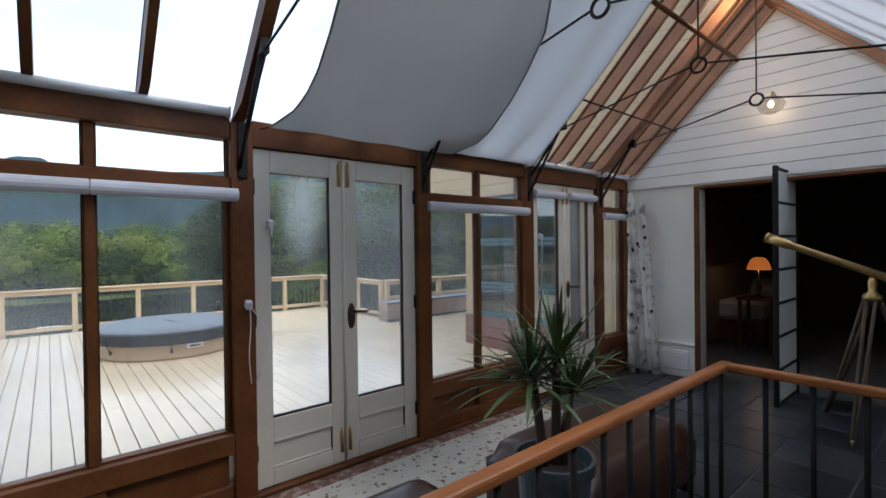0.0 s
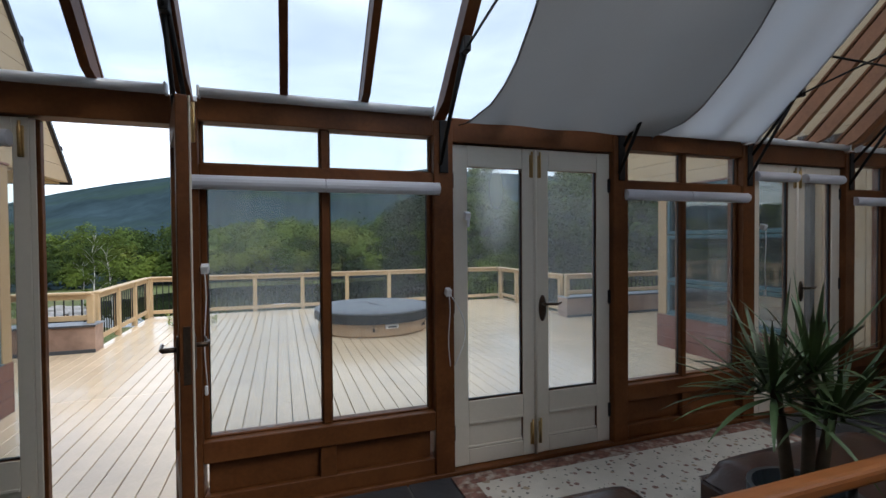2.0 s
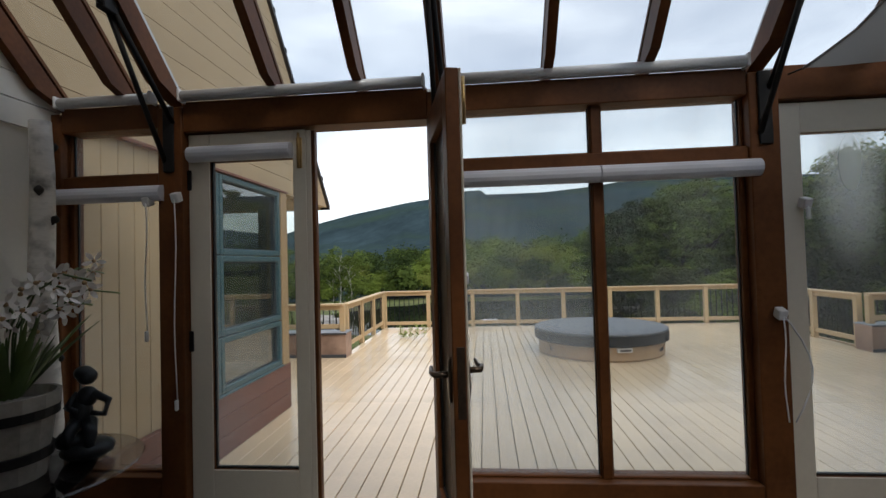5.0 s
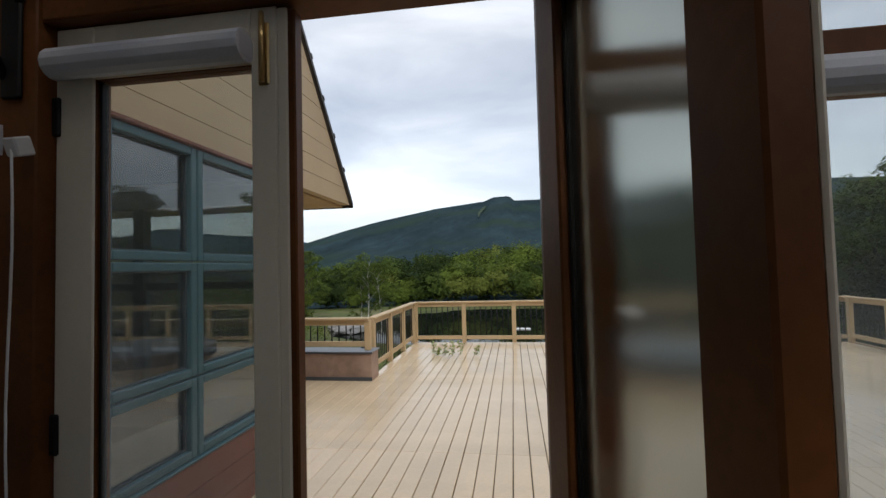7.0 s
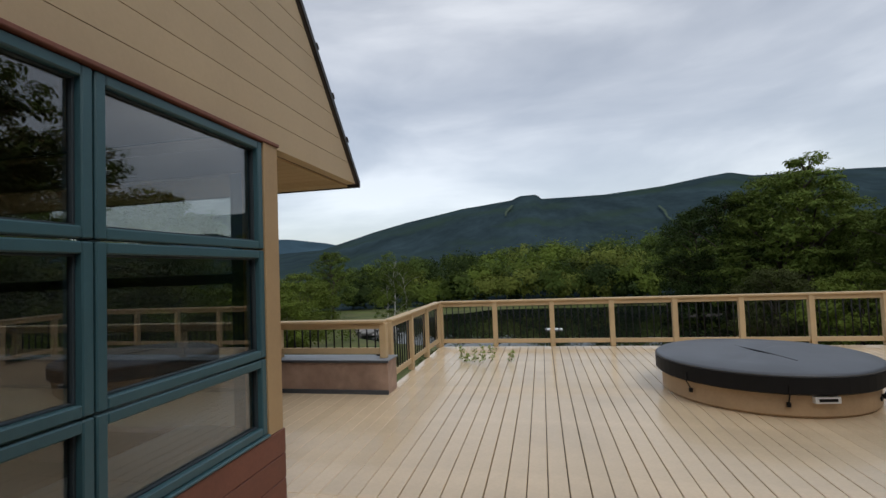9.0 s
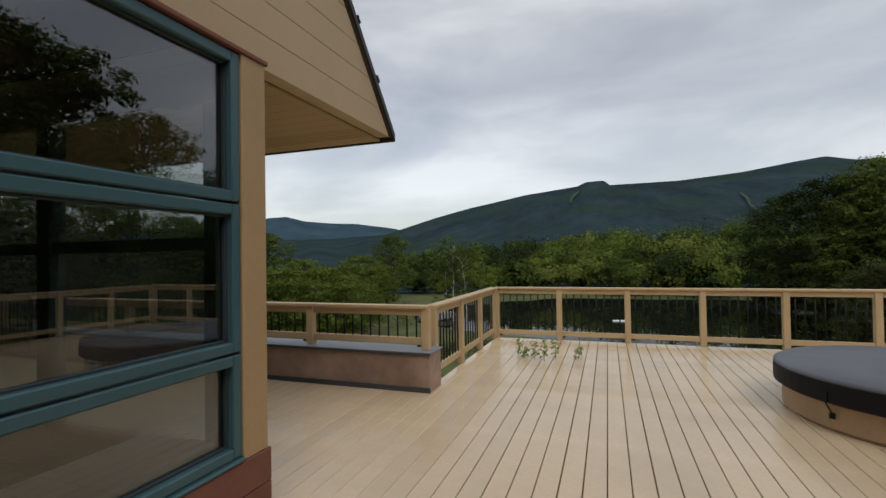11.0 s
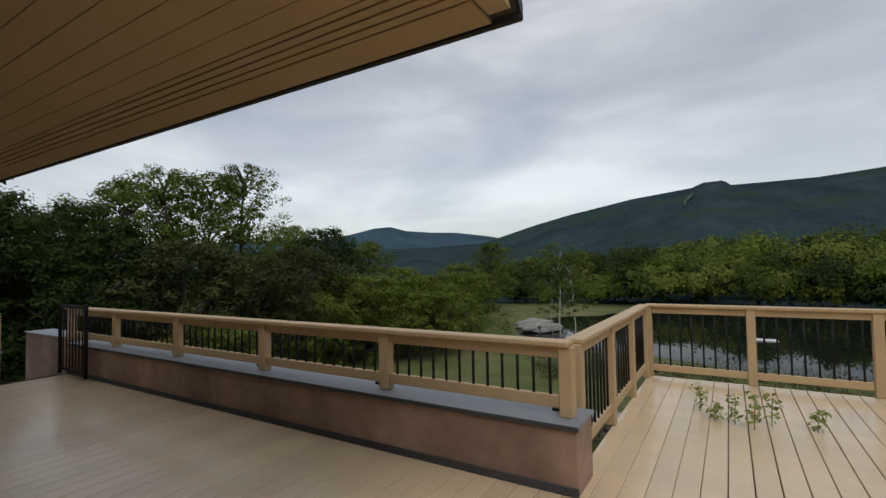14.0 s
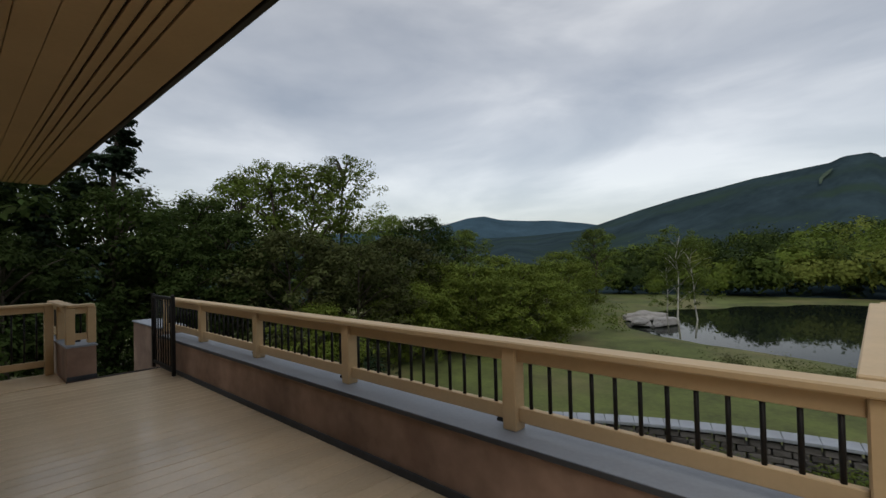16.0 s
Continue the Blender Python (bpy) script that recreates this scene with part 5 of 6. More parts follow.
    # windows: two columns of three, the near corner column wide
    rows, cols = ((0.322, 0.803), (0.815, 1.512), (1.524, 2.234)), ((0.95, 1.625), (1.635, 2.822))
    for ya, yb in cols:
        for za, zb in rows:
            w = box(h, "window_frame", "teal", (-0.08, ya, za), (0.004, ya + 0.05, zb), bev=0.006)
            box(h, "window_frame", "teal", (-0.08, yb - 0.05, za), (0.004, yb, zb), bev=0.006)
            box(h, "window_frame", "teal", (-0.08, ya + 0.05, za), (0.004, yb - 0.05, za + 0.05), bev=0.006)
            box(h, "window_frame", "teal", (-0.08, ya + 0.05, zb - 0.05), (0.004, yb - 0.05, zb), bev=0.006)
            for lo, hi in (((ya + 0.05, za + 0.05), (ya + 0.062, zb - 0.05)), ((yb - 0.062, za + 0.05), (yb - 0.05, zb - 0.05)), ((ya + 0.062, za + 0.05), (yb - 0.062, za + 0.06)), ((ya + 0.062, zb - 0.06), (yb - 0.062, zb - 0.05))):
                box(h, "gasket", "teal_dark", (-0.06, *lo), (-0.03, *hi), bev=0.002)
            p = box(h, "window_pane", "wing_pane", (-0.053, ya + 0.051, za + 0.051), (-0.047, yb - 0.051, zb - 0.051), bev=0.0005)
    box(h, "window_sill", "teal", (-0.09, 0.945, 0.301), (0.026, 2.825, 0.320), bev=0.006)
    # room behind the windows
    box(h, "inner_floor", "wing_room", (-5.5, -0.2, 0.0), (-0.15, CORNER_Y - 0.15, 0.05))
    box(h, "inner_wall", "wing_room", (-5.6, -0.2, 0.0), (-5.5, CORNER_Y - 0.15, EAVE_H))
    box(h, "inner_wall", "wing_room", (-5.5, -0.2, 0.0), (-0.15, -0.1, EAVE_H))
    box(h, "inner_ceiling", "wing_room", (-5.5, -0.2, EAVE_H + 0.02), (-0.15, CORNER_Y - 0.15, EAVE_H + 0.06))
    box(h, "window_seat", "mattress", (-0.7, 0.6, 0.051), (-0.2, 2.9, 0.34), bev=0.03)
    return h


wing("house_wing", False)
wing("house_wing", True)

# ---- deck ----
deck = thing("deck", label="tan-painted timber deck with dark gaps between boards", category="deck", kind="structure")
# dark solid boxes stand in for the shaded void seen through the gaps
B(deck, "deck_frame", "under", (-3.0, 0.15, DECK_Z - 0.35), (5.72, 9.23, DECK_Z - 0.06))
B(deck, "deck_frame", "under", (-10.19, CORNER_Y, DECK_Z - 0.35), (-3.01, 5.69, DECK_Z - 0.06))
B(deck, "deck_frame", "under", (5.73, CORNER_Y, DECK_Z - 0.35), (13.1, 5.69, DECK_Z - 0.06))
B(deck, "fascia", "trim", (-3.05, 9.24, DECK_Z - 0.35), (5.77, 9.28, DECK_Z - 0.005))
B(deck, "fascia", "trim", (-3.06, 6.1, DECK_Z - 0.35), (-3.02, 9.24, DECK_Z - 0.005))
B(deck, "fascia", "trim", (5.74, 6.1, DECK_Z - 0.35), (5.78, 9.24, DECK_Z - 0.005))
B(deck, "step_tread", "deck", (-2.4, 0.14, DECK_Z + 0.0005), (5.1, 0.26, DECK_Z + 0.02))

# ---- parapets and railings ----
RAIL_Z, PAR_Z, PAR_Y = 0.695, 0.225, 5.70


def parapet(x0, x1, label):
    p = thing("parapet", ((x0 + x1) / 2, PAR_Y + 0.15, DECK_Z), label, "parapet", "deck parapets")
    h = abs(x1 - x0) / 2
    B(p, "body", "stucco", (-h, -0.15, -1.2), (h, 0.2, PAR_Z - DECK_Z - 0.02))
    B(p, "cap", "cap", (-h - 0.012, -0.165, PAR_Z - DECK_Z - 0.0195), (h + 0.012, 0.23, PAR_Z - DECK_Z), bev=0.003)
    B(p, "cap_edge", "membrane", (-h - 0.014, -0.171, PAR_Z - DECK_Z - 0.032), (h + 0.014, -0.1655, PAR_Z - DECK_Z - 0.002), bev=0.002)
    B(p, "base_flashing", "membrane", (-h - 0.006, -0.165, 0.0), (h + 0.006, -0.1505, 0.055), bev=0.003)
    return p


parapet(-2.96, -10.18, "pink-brown stucco parapet with a slate-grey cap beside the deck")
parapet(2 * MID + 2.96, 2 * MID + 10.18, "pink-brown stucco parapet with a slate-grey cap beside the deck")


def railing(a, b, posts, z0, foot, label, top=RAIL_Z):
    """From a to b (x, y): posts at the given shares, rails, round black balusters. z0: bottom rail; foot: what the posts stand on."""
    a, b = Vector((*a, 0)), Vector((*b, 0))
    d = b - a
    length, ang = d.length, math.degrees(math.atan2(d.y, d.x))
    r = thing("deck_railing", (a.x, a.y, foot), label, "railing", "deck railings", turn=(0, 0, ang))
    up = top - foot
    B(r, "top_rail", "trim", (-0.03, -0.06, up - 0.038), (length + 0.03, 0.07, up), bev=0.008)
    B(r, "sub_rail", "trim", (0.046, -0.02, up - 0.115), (length - 0.046, 0.02, up - 0.0385), bev=0.004)
    marks = [q * length for q in posts]
    for q in marks:
        B(r, "post", "trim", (q - 0.045, -0.045, 0.001), (q + 0.045, 0.045, up - 0.0385), bev=0.006)
    for p, q in zip(marks, marks[1:]):
        B(r, "bottom_rail", "trim", (p + 0.046, -0.02, z0 - foot - 0.04), (q - 0.046, 0.02, z0 - foot + 0.04), bev=0.004)
        n = max(2, round((q - p) / 0.1185))
        h = up - 0.115 - (z0 - foot + 0.04)
        key = ("baluster", round(h, 3))
        if key not in CACHE:
            CACHE[key] = mesh_of("baluster", *tube([(0, 0, 0), (0, 0, h)], 0.0105, 8), M["black"], True)
        for i in range(1, n):
            link("baluster", CACHE[key], r, (p + (q - p) * i / n, 0, z0 - foot + 0.04))
        link("bracket", CACHE.setdefault("bracket", mesh_of("bracket", *chamfer_box(0.05, 0.05, 0.02, 0.003), M["black"])), r, (p + 0.075, 0, max(0.011, z0 - foot - 0.052)))
    return r


LONG = "tan timber railing with black balusters on the parapet"
SHORT = "tan timber deck railing with black round balusters"
marks_left = [0, 1.50, 3.03, 4.57, 6.05, 7.42]
for s in (0, 1):
    mx = (lambda x: 2 * MID - x) if s else (lambda x: x)
    railing((mx(-3.06), 5.86), (mx(-10.54), 5.86), [q / 7.48 for q in marks_left], 0.315, PAR_Z, LONG, 0.715)
    railing((mx(-3.07), 6.12), (mx(-3.07), 9.16), [0.0, 0.34, 0.67, 0.985], -0.06, DECK_Z, SHORT)
railing((-3.04, 9.27), (5.70, 9.27), [k / 8 for k in range(9)], -0.10, DECK_Z, SHORT)

# far end of the side deck: gate, pier and rails at the stair head
gate = thing("metal_gate", (-10.2, 5.61, DECK_Z), "black steel gate standing open along the parapet", "gate")
for x0 in (0.0, 0.80):
    B(gate, "stile", "black", (x0, -0.02, 0.02), (x0 + 0.04, 0.02, 1.0))
for z0 in (0.08, 0.94):
    B(gate, "rail", "black", (0.041, -0.015, z0), (0.799, 0.015, z0 + 0.04))
for i in range(7):
    rod(gate, "bar", "black", [(0.13 + i * 0.098, 0, 0.121), (0.13 + i * 0.098, 0, 0.939)], 0.009, 8)
pier = thing("end_pier", (-10.36, 4.845, DECK_Z), "pink-brown stucco pier with a slate-grey cap", "pier")
B(pier, "body", "stucco", (-1.2, -0.145, -1.2), (0.16, 0.145, 0.40))
B(pier, "cap", "cap", (-1.21, -0.16, 0.4005), (0.175, 0.16, 0.42), bev=0.003)
B(pier, "base_flashing", "membrane", (0.1605, -0.15, 0), (0.172, 0.15, 0.055))
railing((-10.26, 4.74), (-10.26, 4.95), [0.0, 1.0], 0.32, PAR_Z + 0.006, "short tan timber railing on the end pier", 0.715)
railing((-10.34, 4.74), (-11.5, 4.74), [0.5, 1.0], 0.32, PAR_Z + 0.006, "tan timber railing on the end pier", 0.715)
railing((-10.95, 4.62), (-10.95, 3.2), [0.0, 0.5, 1.0], -0.06, DECK_Z, SHORT, 0.715)
B(deck, "landing", "deck", (-11.0, CORNER_Y, DECK_Z - 0.04), (-10.205, 4.69, DECK_Z - 0.001))
B(deck, "deck_frame", "under", (-10.25, 4.69, DECK_Z - 0.35), (-10.2, 5.69, DECK_Z - 0.002))
far_par = thing("far_parapet", (-11.5, 6.05, DECK_Z), "lower stucco parapet beyond the stair head", "parapet")
B(far_par, "body", "stucco", (-0.9, -0.15, -1.4), (0.55, 0.2, 0.42))
B(far_par, "cap", "cap", (-0.92, -0.17, 0.4205), (0.57, 0.22, 0.44))

# ---- hot tub ----
tub = thing("hot_tub", (1.42, 6.15, DECK_Z), "round tan hot tub with a folded dark grey vinyl cover", "hot tub")
shape(tub, "shell", "tub_side", lathe([(0.97, 0), (1.0, 0.03), (1.0, 0.33), (0.98, 0.37)], 64), smooth=False)
shape(tub, "cover_skirt", "vinyl_edge", lathe([(1.045, 0.235), (1.065, 0.25), (1.065, 0.395), (1.05, 0.40)], 64))
cv, cf = lathe([(1.058, 0.399), (1.06, 0.42), (1.03, 0.438), (0.7, 0.455), (0.3, 0.466), (0.02, 0.468)], 64)
cv = [(x, y, z - (0.012 if abs(x * 0.8 - y * 0.6) < 0.03 and z > 0.43 else 0)) for x, y, z in cv]
cover = shape(tub, "cover", "vinyl", (cv, cf), smooth=True)
shape(cover, "fold_seam", "vinyl_edge", tube([(0.12, -0.55, 0.454), (0.0, -0.1, 0.463), (-0.12, 0.35, 0.456)], 0.010, 8))
for a in (-2.6, -1.75, -0.7, 0.5, 2.0):
    c, s = math.cos(a), math.sin(a)
    st = shape(tub, "strap", "vinyl_edge", tube([(1.07 * c, 1.07 * s, 0.33), (1.072 * c, 1.072 * s, 0.24), (1.03 * c, 1.03 * s, 0.17), (1.012 * c, 1.012 * s, 0.14)], [0.007, 0.006, 0.006, 0.006], 6))
    shape(st, "buckle", "vinyl_edge", tube([(1.018 * c, 1.018 * s, 0.155), (1.018 * c, 1.018 * s, 0.115)], 0.02, 8))
cp = B(tub, "control_panel", "white_plastic", (-0.11, -0.03, -0.03), (0.11, 0.03, 0.035))
cp.matrix_basis = pose(1.01 * math.cos(-1.45), 1.01 * math.sin(-1.45), 0.19, 0, 0, math.degrees(-1.45) + 90)
B(cp, "vent_slot", "vinyl_edge", (-0.08, -0.034, -0.015), (0.08, -0.0305, 0.012))
v, f = lathe([(0.02, 0), (0.024, 0.006), (0.02, 0.012)], 12)
shape(tub, "drain_cap", "vinyl_edge", ([(p[0], -p[2], p[1]) for p in v], f), (1.005 * math.cos(-0.75), 1.005 * math.sin(-0.75), 0.12), (0, 0, 45))


tub.scale = (1.035, 1.035, 1.0)


# ---- vegetation ----
def leaves(rnd, centres, radii, per, size, flat=0.6):
    """Many small leaf sprays round clump centres: arrays of verts and quads."""
    c = np.repeat(np.asarray(centres, float), per, 0)
    r = np.repeat(np.asarray(radii, float), per)[:, None]
    n = len(c)
    d = rnd.normal(size=(n, 3))
    d[:, 2] = np.where(rnd.random(n) < 0.6, np.abs(d[:, 2]), d[:, 2])
    d /= np.linalg.norm(d, axis=1)[:, None]
    p = c + d * r * (rnd.random((n, 1)) ** 0.4) * np.array([1, 1, flat + 0.15])
    nrm = d * 0.9 + rnd.normal(size=(n, 3)) * 0.36 + np.array([0, 0, 0.75])
    nrm /= np.linalg.norm(nrm, axis=1)[:, None]
    t = np.cross(nrm, rnd.normal(size=(n, 3)))
    t /= np.linalg.norm(t, axis=1)[:, None] + 1e-9
    b = np.cross(nrm, t)
    s = size * (0.6 + 0.8 * rnd.random((n, 1)))
    quad = np.stack([p - t * s, p - b * s * 0.5 + nrm * s * 0.15, p + t * s, p + b * s * 0.5 + nrm * s * 0.15], 1)
    return quad.reshape(-1, 3)


def quads_mesh(name, verts, material):
    me = bpy.data.meshes.new(name)
    n = len(verts) // 4
    me.vertices.add(len(verts))
    me.vertices.foreach_set("co", np.ascontiguousarray(verts, np.float32).ravel())
    me.loops.add(n * 4)
    me.loops.foreach_set("vertex_index", np.arange(n * 4, dtype=np.int32))
    me.polygons.add(n)
    me.polygons.foreach_set("loop_start", np.arange(0, n * 4, 4, dtype=np.int32))
    me.polygons.foreach_set("loop_total", np.full(n, 4, np.int32))
    me.materials.append(M[material])
    me.update(calc_edges=True)
    return me


def crown_clumps(rnd, h, r, low, n, lump=1.0, cone=False):
    cs, rs = [], []
    while len(cs) < n:
        q = rnd.random()
        z = low + (h - low) * q
        wide = r * ((1 - q) * 0.95 + 0.06) if cone else r * math.sqrt(max(0.02, 1 - (2 * q - 0.85) ** 2 / 1.4)) * (0.75 + 0.5 * rnd.random())
        a = rnd.random() * 6.283
        s = wide * (0.35 + 0.65 * math.sqrt(rnd.random()))
        cs.append((s * math.cos(a), s * math.sin(a), z))
        rs.append(r * lump * (0.11 + 0.12 * rnd.random()) * (0.7 if cone else 1))
    return np.array(cs), np.array(rs)


def tree(name, seed, h, r, low, leaf_name, label, category="tree", per=42, clumps=130, size=0.17, cone=False, flat=0.6, trunk="bark", stem=0.02, lump=1.0):
    rnd = np.random.default_rng(seed)
    t = thing(name, (0, 0, -40), label, category)
    cs, rs = crown_clumps(rnd, h, r, low, clumps, lump, cone)
    wob = rnd.normal(size=(6, 2)) * 0.02 * h
    pts = [(wob[k][0] * (k > 0), wob[k][1] * (k > 0), h * 0.92 * k / 5) for k in range(6)]
    limbs = []
    for k in range(26):
        c = Vector(cs[(k * 5) % clumps])
        z = max(low * 0.8, c.z - c.xy.length * (0.2 if cone else 0.7))
        q = min(0.99, z / (h * 0.92)) * 5
        i = int(q)
        s = Vector(pts[i]).lerp(Vector(pts[min(i + 1, 5)]), q - i)
        limbs.append(tube([s, s.lerp(c, 0.5) + Vector((0, 0, 0.03 * h)), c], [h * stem * 0.32, h * stem * 0.22, h * stem * 0.1], 5))
    shape(t, "trunk", trunk, joined(tube(pts, [h * stem * (1 - 0.17 * k) for k in range(6)], 8), *limbs), smooth=True)
    outer = leaves(rnd, cs, rs, per, size, flat)
    inner = leaves(rnd, cs * np.array([0.8, 0.8, 0.97]), rs * 1.1, 7 if clumps > 100 else 3, size * 1.7, flat)
    link("crown", quads_mesh("crown", np.concatenate([outer, inner]), leaf_name), t)
    return t


GROUND_Z = -4.1
EYE = Vector((-1.2, 2.0, 1.3))


def put(t, az, d, scale=1.0, turn=0.0, z=GROUND_Z, keep=False):
    """Sets the tree, or a copy of it, at a bearing from the deck."""
    a = radians(az)
    m = pose(EYE.x + d * math.sin(a), EYE.y + d * math.cos(a), z, 0, 0, turn)
    if keep:
        t.matrix_basis = m
        t.scale = (scale,) * 3
        return t
    t2 = copy_thing(t, m)
    t2.scale = (scale,) * 3
    return t2


maple = tree("maple_tree", 11, 10.5, 3.6, 2.2, "leaf", "full green maple tree behind the parapet", clumps=180, per=80, size=0.10)
dark_maple = tree("maple_tree", 12, 10.0, 4.0, 1.2, "leaf_dark", "dense dark green broadleaf tree", clumps=190, per=80, size=0.105)
open_tree = tree("ash_tree", 13, 11.5, 3.0, 4.0, "leaf", "tall open-crowned tree with gaps of sky", clumps=85, per=80, size=0.08)
tier_tree = tree("maple_tree", 18, 11.0, 3.1, 1.2, "leaf", "tall layered green tree at the pond's end", clumps=110, per=150, size=0.10, flat=0.3, lump=1.35)
pine = tree("pine_tree", 14, 13.0, 3.0, 3.0, "needle", "tall dark ragged pine", clumps=130, per=90, size=0.11, cone=True, flat=0.25)
bush = tree("round_shrub_tree", 15, 5.0, 3.2, 0.4, "leaf_light", "low rounded light green tree on the lawn", clumps=170, per=90, size=0.08)
olive = tree("olive_green_tree", 16, 6.5, 3.3, 0.6, "leaf_olive", "dull olive-green bushy tree", clumps=160, per=90, size=0.085)
birch_tree = tree("birch_tree", 17, 6.8, 1.9, 2.2, "leaf", "slender white-barked birch by the pond", clumps=60, per=60, size=0.06, trunk="birch", stem=0.009)

put(pine, -76, 28, 1.05, 30, keep=True)
put(maple, -58, 31, 1.02, 0, keep=True)
put(open_tree, -54.5, 33, 1.02, 40, keep=True)
put(dark_maple, -69, 30, 0.84, 10, keep=True)
put(bush, -40, 29, 0.92, 0, keep=True)
put(olive, -60, 24, 0.98, 0, keep=True)
put(birch_tree, -18.6, 34, 1.0, 0, keep=True)
put(tier_tree, 27.9, 38, 1.08, 15, keep=True)
for az, d, t, s in ((-88, 22, dark_maple, 1.0), (-84, 25, pine, 0.95), (-95, 24, pine, 0.95), (-102, 22, dark_maple, 1.05), (-71, 36, dark_maple, 0.85), (-65, 34, maple, 1.0), (-62, 30, open_tree, 0.93), (-66, 25, dark_maple, 0.72),
                    (-75, 24, dark_maple, 0.8), (-80, 22, pine, 0.6), (-71, 23, dark_maple, 0.6), (-53, 26, olive, 0.9), (-49, 30, olive, 0.98), (-46, 34, dark_maple, 0.78), (-50, 38, maple, 0.8), (-44, 30, bush, 0.95),
                    (-35, 30, bush, 0.9), (-32, 33, bush, 0.78), (-37, 38, bush, 1.0), (-41, 44, maple, 0.72), (-47, 27, bush, 0.75), (-57, 22, bush, 0.66), (-30, 45, bush, 1.05), (-26, 56, maple, 0.75), (-79, 30, dark_maple, 0.95), (-86, 27, dark_maple, 1.1), (-98, 24, dark_maple, 1.0), (-89, 20, dark_maple, 0.7), (-82, 19, dark_maple, 0.6),
                    (-17.2, 34.5, birch_tree, 0.9), (-19.5, 36, birch_tree, 0.8)):
    put(t, az, d, s, (az * 37) % 360)
# the stand of trees beyond the deck's other corner
for az, d, t, s in ((17.5, 47, dark_maple, 0.95), (20.5, 42, dark_maple, 1.02), (23.4, 40, tier_tree, 0.92), (25.6, 39, maple, 1.06), (29.6, 41, tier_tree, 0.95), (31.3, 40, tier_tree, 0.72), (34, 37, tier_tree, 0.72), (37.5, 35, maple, 0.95), (41, 36, maple, 1.1), (44, 33, maple, 1.02),
                    (47, 33, dark_maple, 1.05), (50, 32, maple, 1.35), (54, 33, maple, 1.25), (59, 31, maple, 1.7), (64, 30, dark_maple, 1.75), (70, 29, maple, 1.75), (76, 29, dark_maple, 1.7), (82, 28, maple, 1.6), (87, 28, pine, 1.05),
                    (93, 28, maple, 1.2), (25, 33, olive, 0.7), (32, 31, bush, 0.85), (39, 30, olive, 0.85), (48, 28, bush, 0.9), (57, 26, olive, 0.9), (65, 25, bush, 0.9), (18, 47, olive, 0.85)):
    put(t, az, d, s, (az * 53) % 360)


WOODS_TOP = [(-60, 0.01), (-45, -0.02), (-38, -0.03), (-30, -0.012), (-23, 0.016), (-15, 0.03), (-7, 0.042), (0, 0.048), (10, 0.056), (20, 0.062), (32, 0.07), (60, 0.09)]


def slope_z(az, d):
    """Height of the ground beyond the pond: rising under the mountain, falling away in the valley."""
    rise = min(1.0, max(0.0, (az + 30) / 20)) if az < 60 else 1.0
    return GROUND_Z + (0.05 * rise - 0.03 * (1 - rise)) * (min(max(d, 80), 300) - 80)


def crown_leaves(rnd, centres, outward, radii, per, size):
    """Leaf sprays that lie along the skin of a round crown and face out and up."""
    c, o = np.repeat(centres, per, 0), np.repeat(outward, per, 0)
    rr = np.repeat(radii, per)[:, None]
    n = len(c)
    p = c + rnd.normal(size=(n, 3)) * rr * np.array([0.5, 0.5, 0.42])
    nrm = o + rnd.normal(size=(n, 3)) * 0.32 + np.array([0, 0, 0.25])
    nrm /= np.linalg.norm(nrm, axis=1)[:, None]
    t = np.cross(nrm, rnd.normal(size=(n, 3)))
    t /= np.linalg.norm(t, axis=1)[:, None] + 1e-9
    b = np.cross(nrm, t)
    s = size * (0.6 + 0.8 * rnd.random((n, 1)))
    return np.stack([p - t * s, p - b * s * 0.6, p + t * s, p + b * s * 0.6], 1).reshape(-1, 3)


